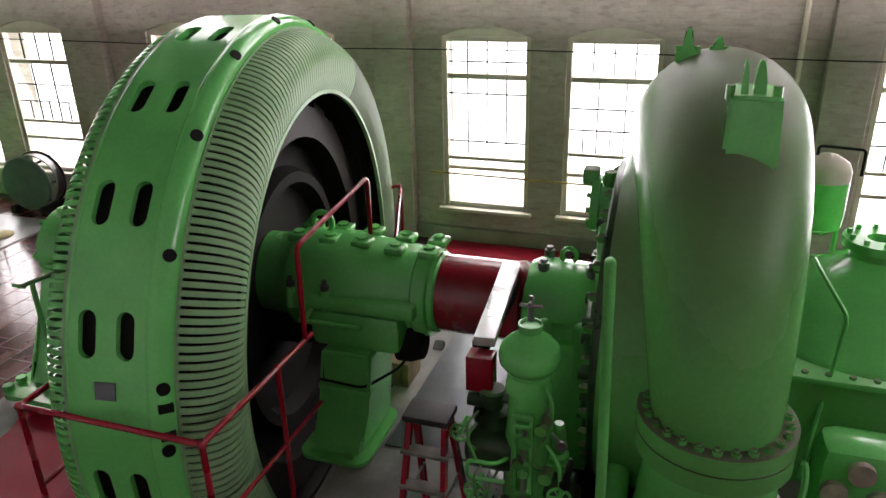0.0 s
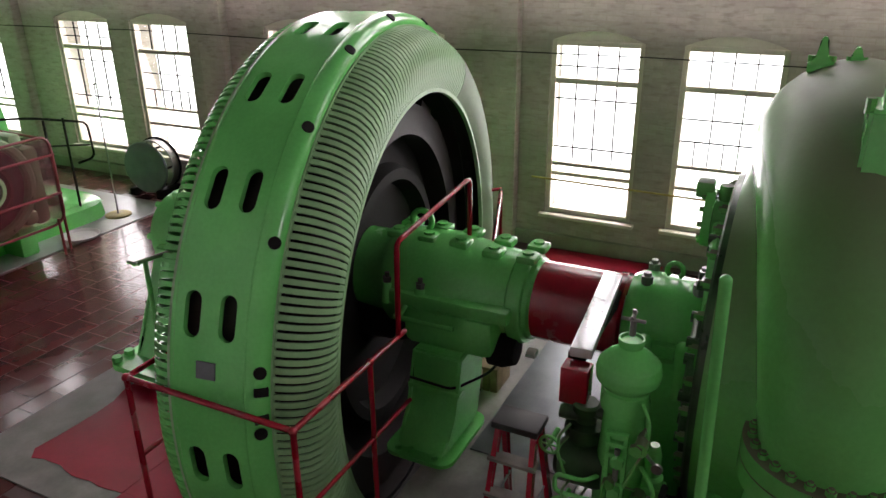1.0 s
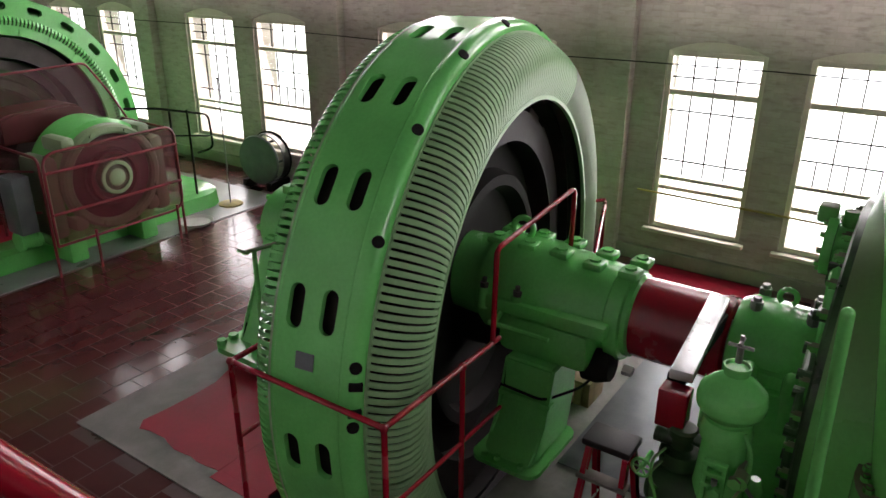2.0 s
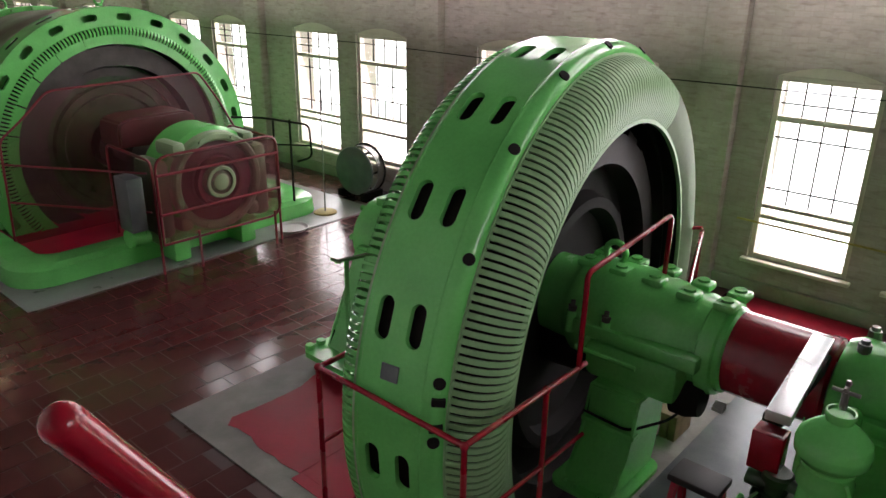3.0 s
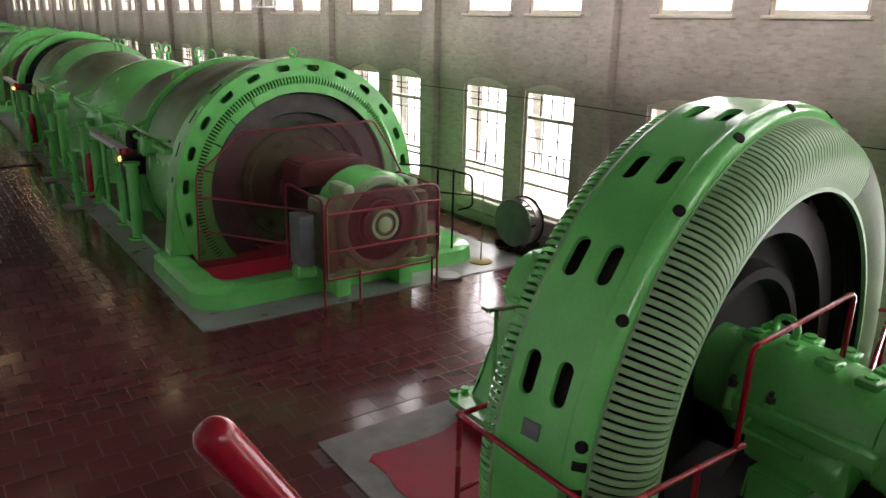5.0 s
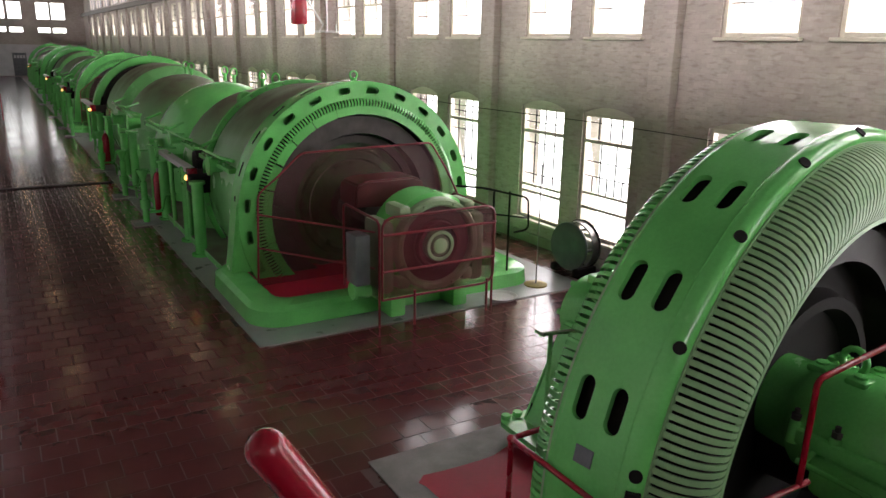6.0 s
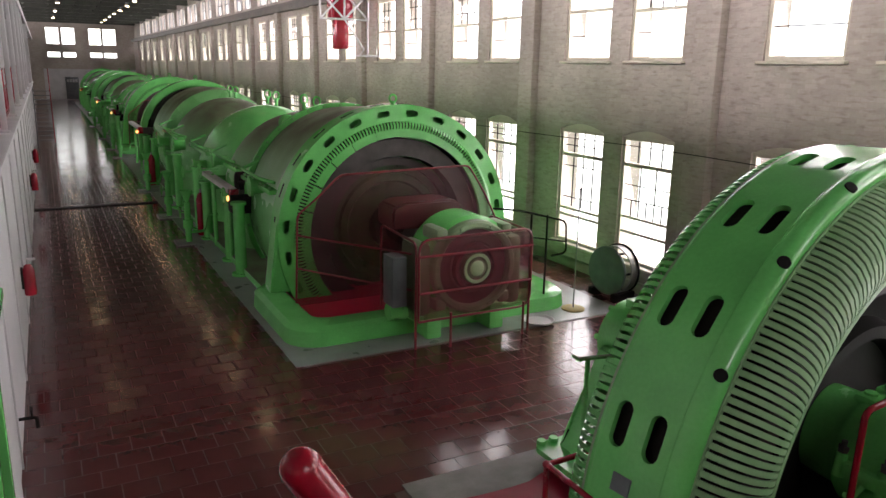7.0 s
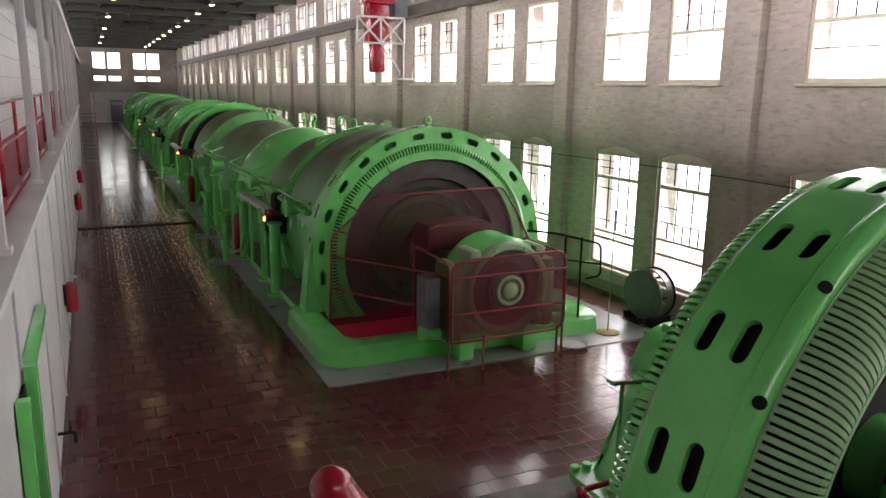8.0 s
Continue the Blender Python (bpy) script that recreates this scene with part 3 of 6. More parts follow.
def near_generator(y):
    """Wide stator ring with slots in its rim, finned end shields, and a dark rotor. Local y runs along the shaft, 0 at the front edge of the rim."""
    g = thing("generator", AX, y, AZ, "large green generator with slotted rim and finned end shields", "generator", "generators")
    W, CELL = 0.71, 18.6
    upper, lower = [20.9 + CELL * k for k in range(8)], [-3.1 - CELL * k for k in range(9)]
    # rim with two slots at each station, rounded shoulders
    bm = B()
    slotted_ring(bm, 360 / CELL, [(0.145, 0.415, 0.365, 0.122, 0.836), (0.415, 0.665, 0.365, 0.122, 0.836)],
                 lambda a, v, d: ((R_OUT - d) * -math.cos(radians(a)), v, (R_OUT - d) * math.sin(radians(a))), 0.045, 0, upper + lower)
    for a0, a1 in ((lower[0] + CELL / 2, upper[0] - CELL / 2), (upper[-1] + CELL / 2, 360 + lower[-1] - CELL / 2)):
        strip = [[bm.verts.new((-R_OUT * math.cos(radians(a0 + (a1 - a0) * i / 8)), v, R_OUT * math.sin(radians(a0 + (a1 - a0) * i / 8)))) for v in (0.145, 0.415, 0.665)] for i in range(9)]
        for p, q in zip(strip, strip[1:]):
            for k in range(2):
                bm.faces.new((p[k], p[k + 1], q[k + 1], q[k]))
    part("rim", bm, GREEN, g)
    bm = B()
    lathe(bm, [(R_OUT, 0.145), (R_OUT + 0.004, 0.135), (R_OUT, 0.125)] + arc((R_OUT - 0.09, 0.125), (0.09, 0.115), 0, -90, 8) + [(R_OUT - 0.14, 0.01), (R_OUT - 0.14, 0.06), (R_OUT - 0.10, 0.14)], 144)
    part("front_shoulder", bm, GREEN, g)
    bm = B()
    lathe(bm, [(R_OUT, 0.665), (R_OUT, 0.68), (R_OUT - 0.02, W), (R_OUT - 0.08, W + 0.01), (R_OUT - 0.08, W - 0.03)], 144)
    part("rear_shoulder", bm, GREEN, g)
    for a in [radians(u - CELL / 2 + 2.2) for u in upper] + [radians(4.4)] + [radians(u - CELL / 2) for u in lower]:
        bm = B()
        rr, yy = R_OUT - 0.026, 0.042
        inner, outer = (rr - 0.03 * 0.77, yy + 0.03 * 0.63), (rr + 0.007 * 0.77, yy - 0.007 * 0.63)
        rod(bm, (-math.cos(a) * inner[0], inner[1], math.sin(a) * inner[0]), (-math.cos(a) * outer[0], outer[1], math.sin(a) * outer[0]), 0.042, 18)
        part("port", bm, DARK, g, "round dark port in the shoulder")
    for a in (11.0, 6.8):
        bm = B()
        bmesh.ops.create_cube(bm, size=1, matrix=Matrix.Rotation(radians(a), 4, "Y") @ Matrix.Translation((-R_OUT + 0.03, 0.035, 0)) @ Matrix.Rotation(radians(40), 4, "Z") @ Matrix.Diagonal((0.05, 0.09, 0.05, 1)))
        part("notch", bm, DARK, g, "dark rectangular notch in the shoulder")
    # the end shields
    front = [(R_OUT - 0.13, 0.02), (R_OUT - 0.145, -0.05), (R_OUT - 0.175, -0.12), (R_OUT - 0.22, -0.18), (R_OUT - 0.29, -0.225), (R_OUT - 0.38, -0.245), (R_OUT - 0.48, -0.24), (R_OUT - 0.56, -0.22), (R_OUT - 0.63, -0.19)]
    back = [(R_OUT - 0.05, W)] + arc((R_OUT - 0.30, W + 0.04), (0.25, 0.20), 10, 90, 7) + [(R_OUT - 0.5, W + 0.23), (R_OUT - 0.63, W + 0.19)]
    for prof, nm in ((front, "front"), (back, "rear")):
        count = 264
        if nm == "front":
            me = fin_mesh("fin", prof, 0.038, 0.016, FIN)
            for k in range(count):
                o = new("fin", me)
                o.parent = g
                o.matrix_local = Matrix.Rotation(2 * math.pi * k / count, 4, "Y")
        else:
            one = fin_mesh("rear_fin", prof, 0.034, -0.016, GREEN)
            verts, faces = [], []
            for k in range(count):
                turn, n = Matrix.Rotation(2 * math.pi * k / count, 3, "Y"), len(verts)
                verts += [tuple(turn @ v.co) for v in one.vertices]
                faces += [tuple(n + q for q in p.vertices) for p in one.polygons]
            me = bpy.data.meshes.new("rear_fin_band")
            me.from_pydata(verts, [], faces)
            me.materials.append(GREEN)
            o = new("rear_fin_band", me)
            o.parent = g
            tagged(o, kind="stuff")
            bm = B()
            lathe(bm, [(R_OUT - 0.12, W - 0.02), (R_OUT - 0.17, W + 0.10), (R_OUT - 0.30, W + 0.17), (R_OUT - 0.55, W + 0.15)], 96)
            part("rear_backing", bm, DARK, g, "dark lining behind the fins")
        bm = B()
        r, yy = prof[-1]
        lathe(bm, [(r, yy - 0.02), (r, yy + 0.02), (r - 0.035, yy + 0.02), (r - 0.035, yy - 0.02)], 120, closed=True)
        part("bore_ring", bm, FIN, g)
        bm = B()
        rr, y2 = prof[0]
        lathe(bm, [(rr + 0.03, y2 - 0.02), (rr + 0.03, y2 + 0.02), (rr - 0.01, y2 + 0.02), (rr - 0.01, y2 - 0.02)], 120, closed=True)
        part("shield_flange", bm, FIN, g)
    bm = B()
    lathe(bm, [(r + 0.006, yy - 0.02) for r, yy in front], 60, -25, 62)
    part("solid_shield", bm, SHEET, g, "plain sheet part of the end shield")
    bm = B()
    lathe(bm, [(R_OUT - 0.10, 0.13), (R_OUT - 0.10, W - 0.04), (R_OUT - 0.12, W - 0.04), (R_OUT - 0.12, 0.13)], 96, closed=True)
    lathe(bm, [(R_OUT - 0.27, 0.06), (R_OUT - 0.27, W - 0.06), (R_OUT - 0.62, W), (R_OUT - 0.62, 0.0)], 96, closed=True)
    lathe(bm, arc((R_OUT - 0.42, 0.0), (0.14, 0.12), 0, 360, 10)[:-1], 96, closed=True)
    lathe(bm, arc((R_OUT - 0.42, W), (0.14, 0.12), 0, 360, 10)[:-1], 96, closed=True)
    part("winding", bm, COIL, g, "dark varnished winding behind the fins")
    # rotor
    bm = B()
    lathe(bm, [(1.80, 0.06), (1.80, W - 0.06), (1.52, W - 0.06), (1.52, 0.06)], 96, closed=True)
    for k in range(24):
        m = Matrix.Rotation(2 * math.pi * k / 24, 4, "Y")
        r = bmesh.ops.create_cube(bm, size=1, matrix=m @ Matrix.Translation((1.83, W / 2, 0)) @ Matrix.Diagonal((0.10, 0.5, 0.30, 1)))
    part("rotor_rim", bm, COIL, g)
    bm = B()
    lathe(bm, [(1.53, 0.30), (1.25, 0.27), (1.20, 0.14), (1.10, 0.14), (1.05, 0.30), (0.4, 0.33), (0.4, 0.42), (1.05, 0.40), (1.53, 0.40)], 72, closed=True)
    part("rotor_web", bm, DARK, g)
    bm = B()
    lathe(bm, [(0.0, -0.3), (0.36, -0.3), (0.42, 0.0), (0.42, W), (0.36, W + 0.3), (0.0, W + 0.3)], 40)
    part("hub", bm, DARK, g)
    # name plate on the rim
    bm = B()
    r = bmesh.ops.create_cube(bm, size=1, matrix=Matrix.Rotation(radians(13.0), 4, "Y") @ Matrix.Translation((-R_OUT - 0.002, 0.42, 0)) @ Matrix.Diagonal((0.012, 0.14, 0.115, 1)))
    part("name_plate", bm, DIMGREY, g, "small grey metal plate")
    # feet on the pit edge
    for sx in (-1, 1):
        bm = B()
        box(bm, sx * 2.1 - 0.35, sx * 2.1 + 0.35, 0.05, 0.67, -1.62, -1.17, 0.03)
        part("foot", bm, GREEN, g)
    return g


def far_generator(y, detailed, pos=0):
    """The same machine seen from its exciter end: slots in the front face, then fins, then a segmented ring."""
    g = thing("generator", AX, y, AZ - 0.03, "large green generator with oval slots on a green base", "generator", "generators")
    W, R = 0.44, 2.19
    seg = 96 if detailed else 64
    bm = B()
    lathe(bm, [(R, 0.0), (R, W), (R - 0.22, W), (R - 0.22, W - 0.06), (R - 0.06, W - 0.06), (R - 0.06, 0.06), (R - 0.002, 0.06)], seg, closed=True)
    part("rim", bm, GREEN, g)
    bm = B()
    slotted_ring(bm, 24, [(R - 0.29, R - 0.002, 0.44, 0.105, 0.53)], lambda a, v, d: (-v * math.cos(radians(a)), d, v * math.sin(radians(a))), 0.06, 6.3 - 7.5)
    part("face_ring", bm, GREEN, g)
    r0, r1, r2 = R - 0.29, R - 0.41, R - 0.55
    if detailed:
        me = fin_mesh("fin", [(r0, 0.0), ((r0 + r1) / 2, -0.035), (r1, -0.02)], 0.034, 0.014, GREEN)
        for k in range(200):
            o = new("fin", me)
            o.parent = g
            o.matrix_local = Matrix.Rotation(2 * math.pi * k / 200, 4, "Y")
    else:
        bm = B()
        for k in range(120):
            m = Matrix.Rotation(2 * math.pi * k / 120, 4, "Y")
            bmesh.ops.create_cube(bm, size=1, matrix=m @ Matrix.Translation(((r0 + r1) / 2, -0.02, 0)) @ Matrix.Diagonal((r0 - r1, 0.02, 0.055, 1)))
        tagged(part("fin_band", bm, GREEN, g, "", False), kind="stuff")
    if detailed:
        for k in range(9):
            bm = B()
            bmesh.ops.create_cube(bm, size=1, matrix=Matrix.Rotation(radians(6.3 + 15 * k), 4, "Y") @ Matrix.Translation((-R, 0.22, 0)) @ Matrix.Diagonal((0.008, 0.05, 0.24, 1)))
            part("rim_slot", bm, DARK, g, "narrow dark slot in the rim")
    n_seg = 24
    for k in range(n_seg):
        bm = B()
        lathe(bm, [(r1, -0.03), (r1, 0.02), (r2, 0.03), (r2, -0.03)], 4, 15 * k + 0.4, 15 * k + 14.6, closed=True)
        part("ring_segment", bm, GREEN, g)
    bm = B()
    lathe(bm, [(r0 - 0.02, 0.07), (r0 - 0.02, W), (r2 + 0.03, W), (r2 + 0.03, 0.07)], seg, closed=True)
    part("winding", bm, COIL, g, "dark varnished winding behind the fins")
    bm = B()
    lathe(bm, [(1.60, 0.12), (1.60, W), (1.30, W), (1.30, 0.12)], seg, closed=True)
    lathe(bm, [(1.25, 0.3), (1.25, 0.5), (1.12, 0.5), (1.12, 0.3)], 48, closed=True)
    lathe(bm, [(0.0, -1.1), (0.22, -1.1), (0.22, 0.1), (0.4, 0.15), (0.4, 0.7), (0, 0.7)], 32)
    part("rotor", bm, IRON, g, "dark iron rotor ring")
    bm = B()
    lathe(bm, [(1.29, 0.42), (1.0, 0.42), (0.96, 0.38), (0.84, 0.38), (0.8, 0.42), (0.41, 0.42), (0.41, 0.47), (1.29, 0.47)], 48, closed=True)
    part("rotor_web", bm, SHADE_GREEN, g, "near-black green rotor web")
    bm = B()
    c = Vector((0.0, 0.30, R))
    sweep(bm, [c + Vector((0.065 * math.cos(t), 0, 0.085 + 0.065 * math.sin(t))) for t in [radians(-60 + 30 * i) for i in range(11)]], 0.02, 8)
    rod(bm, c - Vector((0, 0, 0.02)), c + Vector((0, 0, 0.045)), 0.05, 12)
    part("lifting_eye", bm, GREEN, g)
    # feet
    for sx in (-1, 1):
        bm = B()
        prism(bm, [(sx * 2.185, 0.3), (sx * 2.34, -0.9), (sx * 1.95, -0.9), (sx * 1.98, -0.6), (sx * 2.12, -0.2)], "y", 0.03, 0.40)
        bmesh.ops.bevel(bm, geom=list(bm.edges), offset=0.02, segments=2, affect="EDGES")
        part("foot", bm, GREEN, g)
    return g


g = near_generator(2.80)
g.matrix_world = pose(5.519, 3.048, 0.887, 0, 0, 8.27)

UNITS = [11.0, 36.9, 62.8]
for i, y in enumerate(UNITS):
    far_generator(y + 0.62, i == 0)
    back = far_generator(y + 20.3, False)
    back.matrix_world = pose(AX, y + 20.3, AZ - 0.03, 0, 0, 180)


def base_frame(y):
    """Green cast plinth with rounded corners round a red floor."""
    e = thing("plinth_frame", AX, y, 0, "low glossy green plinth with rounded corners around a red floor", "plinth", "machine plinths")
    bm = B()
    out = rounded(-2.55, 2.45, -1.32, 1.45, 0.5, 8)
    inn = rounded(-2.05, 1.95, -0.82, 1.25, 0.3, 8)
    rows = []
    for pts, z in ((out, 0.0), (rounded(-2.53, 2.43, -1.30, 1.43, 0.5, 8), 0.24), (rounded(-2.45, 2.35, -1.22, 1.35, 0.46, 8), 0.30), (rounded(-2.12, 2.02, -0.89, 1.3, 0.32, 8), 0.30), (inn, 0.26), (inn, 0.02)):
        rows.append([bm.verts.new((px, py, z)) for px, py in pts])
    n = len(out)
    for a, b in zip(rows, rows[1:]):
        for k in range(n):
            bm.faces.new((a[k], a[(k + 1) % n], b[(k + 1) % n], b[k]))
    part("plinth", bm, GREEN, e)
    bm = B()
    box(bm, -1.98, 1.9, -0.78, 1.2, 0.02, 0.16)
    part("red_deck", bm, RED_FLOOR, e, "red painted deck")
    return e


for y in UNITS:
    base_frame(y)


def exciter(y):
    """Round exciter dynamo with its yoke, end bracket, bearing cap and side boxes."""
    e = thing("exciter", AX + 0.06, y, AZ - 0.09, "round exciter dynamo with dark red face behind wire screens", "exciter", "exciters")
    bm = B()
    lathe(bm, [(0.0, 0.10), (0.71, 0.10), (0.76, 0.16), (0.76, 0.72), (0.71, 0.78), (0.0, 0.78)], 48)
    part("yoke", bm, GREEN, e)
    bm = B()
    lathe(bm, [(0.71, 0.099), (0.70, 0.0), (0.67, -0.03), (0.61, -0.03), (0.58, 0.0), (0.58, 0.099)], 48, closed=True)
    ring = part("end_ring", bm, PALE, e, "pale green end ring")
    bm = B()
    lathe(bm, [(0.0, 0.03), (0.40, 0.03), (0.44, 0.06), (0.58, 0.07), (0.58, 0.098), (0.0, 0.098)], 48)
    part("face", bm, RED_DEEP, e, "dark red face plate")
    bm = B()
    lathe(bm, [(0.30, 0.02), (0.31, -0.05), (0.35, -0.05), (0.37, 0.028)], 40)
    part("inner_ring", bm, RED_DARK, e)
    bm = B()
    lathe(bm, [(0.24, 0.03), (0.24, -0.07), (0.22, -0.09), (0.18, -0.09), (0.17, -0.06)], 32)
    hub = part("bearing_ring", bm, PALE, e, "pale green bearing ring")
    bm = B()
    lathe(bm, [(0.0, -0.10), (0.09, -0.10), (0.12, -0.08), (0.165, -0.06), (0.165, 0.03)], 32)
    part("bearing_cap", bm, PALE, hub, "pale green bearing cap")
    for k in range(8):
        a = 2 * math.pi * (k + 0.5) / 8
        bm = B()
        rod(bm, (0.645 * math.cos(a), -0.02, 0.645 * math.sin(a)), (0.645 * math.cos(a), -0.06, 0.645 * math.sin(a)), 0.03, 6)
        part("bolt", bm, PALE, ring)
    for k in range(4):
        a = math.pi / 4 + math.pi * k / 2
        bm = B()
        box(bm, 0.60 * math.cos(a) + 0.12 * math.copysign(1, math.cos(a)) - 0.10, 0.60 * math.cos(a) + 0.12 * math.copysign(1, math.cos(a)) + 0.10, -0.01, 0.5,
            0.60 * math.sin(a) + 0.10 * math.copysign(1, math.sin(a)) - 0.10, 0.60 * math.sin(a) + 0.10 * math.copysign(1, math.sin(a)) + 0.10, 0.06)
        part("corner_lug", bm, PALE, e)
    for sx in (-1, 1):
        bm = B()
        box(bm, sx * 0.78 - 0.12, sx * 0.78 + 0.12, 0.08, 0.7, -0.70, 0.40, 0.09)
        part("side_frame", bm, PALE, e)
        bm = B()
        box(bm, sx * 0.55 - 0.13, sx * 0.55 + 0.13, 0.2, 0.8, -1.118, -0.68, 0.04)
        part("foot", bm, GREEN, e)
    bm = B()
    box(bm, -1.28, -1.06, 0.1, 0.45, -0.5, 0.24, 0.01)
    part("terminal_box", bm, DIMGREY, e, "grey sheet-metal box")
    bm = B()
    prism(bm, [(-0.90, 0.45), (-0.90, 0.72), (-0.86, 0.80), (-0.70, 0.85), (0.10, 0.86), (0.24, 0.82), (0.30, 0.70), (0.30, 0.40)], "y", 0.95, 1.55)
    bmesh.ops.bevel(bm, geom=list(bm.edges), offset=0.03, segments=2, affect="EDGES")
    part("bearing_hood", bm, RED_DEEP, e, "dark red hood over the bearing")
    bm = B()
    rod(bm, (0, 0.78, 0), (0, 1.9, 0), 0.2, 24)
    part("shaft", bm, DARK, e)
    bm = B()
    rod(bm, (-1.25, 0.30, -0.62), (-1.0, 0.28, -0.66), 0.09, 14)
    rod(bm, (-1.27, 0.30, -0.62), (-1.22, 0.30, -0.62), 0.13, 14)
    rod(bm, (-1.05, 0.28, -0.60), (-0.75, 0.25, -0.80), 0.07, 12)
    part("drain_pipe", bm, GREEN, e)
    return e


def exciter_cage(y):
    """Red pipe railing with wire screens about the exciter."""
    e = thing("guard_cage", AX, y, 0, "red pipe guard rail with fine wire screens round the exciter", "guard rail", "guard rails")
    r = 0.019
    x0, x1, yf, yb = -0.90, 1.02, 0.1, 1.4
    z0, z1 = 0.43, 1.64
    bm = B()
    sweep(bm, bend([(x0, yf, z0), (x0, yf, z1), (x1, yf, z1 + 0.02), (x1, yf, z0), (x0, yf, z0)], 0.2), r, 8)
    part("front_frame", bm, RED_DARK, e)
    for z in (0.86, 1.40):
        bm = B()
        rod(bm, (x0, yf - 0.03, z), (x1, yf - 0.03, z), r, 8)
        part("rail", bm, RED_DARK, e)
    for x in (x0 + 0.5, x1 - 0.15):
        bm = B()
        rod(bm, (x, yf - 0.06, 0.0), (x, yf - 0.06, z0 + 0.1), r, 8)
        part("post", bm, RED_DARK, e)
    for x in (x0 - 0.02, x1 + 0.02):
        bm = B()
        sweep(bm, bend([(x, yf + 0.05, 0.0), (x, yf + 0.05, z1 - 0.05), (x, yb, z1 - 0.02), (x, yb, 0.3)], 0.12), r, 8)
        part("side_frame", bm, RED_DARK, e)
        bm = B()
        box(bm, x - 0.003, x + 0.003, yf + 0.08, yb - 0.03, z0, z1 - 0.08)
        part("side_screen", bm, SCREEN, e, "fine red wire screen")
    bm = B()
    box(bm, x0 + 0.03, x1 - 0.03, yf - 0.004, yf + 0.002, z0 + 0.03, z1 - 0.02)
    part("front_screen", bm, FRONT_SCREEN, e, "fine red wire screen")
    # tall screen across the bore of the generator
    bm = B()
    prism(bm, [(-2.08, 0.22), (-2.02, 1.71), (-1.69, 1.96), (-1.30, 2.31), (1.06, 2.36), (1.39, 1.87), (1.65, 1.38), (1.68, 0.22)], "y", 2.16, 2.166)
    part("bore_screen", bm, SCREEN, e, "fine red wire screen", False)
    bm = B()
    sweep(bm, bend([(-2.08, 2.16, 0.2), (-2.02, 2.16, 1.71), (-1.69, 2.16, 1.96), (-1.30, 2.16, 2.31), (1.06, 2.16, 2.36), (1.39, 2.16, 1.87), (1.65, 2.16, 1.38), (1.68, 2.16, 0.2)], 0.1), 0.017, 8)
    part("bore_frame", bm, RED_DARK, e)
    for a, b, z in (((-2.05, 2.1), (-0.92, 0.3), 1.4), ((-2.05, 2.1), (-0.92, 0.3), 0.86)):
        bm = B()
        rod(bm, (*a, z), (*b, z), 0.015, 8)
        part("rail", bm, RED_DARK, e)
    return e


for y in UNITS[:2]:
    exciter(y - 1.92)
    exciter_cage(y - 2.1)


# ---- turbines behind the generators ----
def ring_barrel(profile, seg=64):
    return lathe(B(), profile, seg, cap=True)


def scroll(bm, y, R, r0, turn0, sx=1):
    """A snail-shell casing: a tube that rises from the floor and winds about the shaft."""
    pts, radii = [], []
    for z in (-1.3, -0.9, -0.4):
        pts.append((-R * sx, y, z))
        radii.append(r0)
    for i in range(0, 33):
        t = i / 32
        a = radians(180 - 300 * t)
        rr = r0 * (1 - 0.55 * t)
        rad = R + (r0 - rr) * -0.9
        pts.append((rad * math.cos(a) * sx, y, rad * math.sin(a)))
        radii.append(rr)
    return sweep(bm, pts, radii, 28)


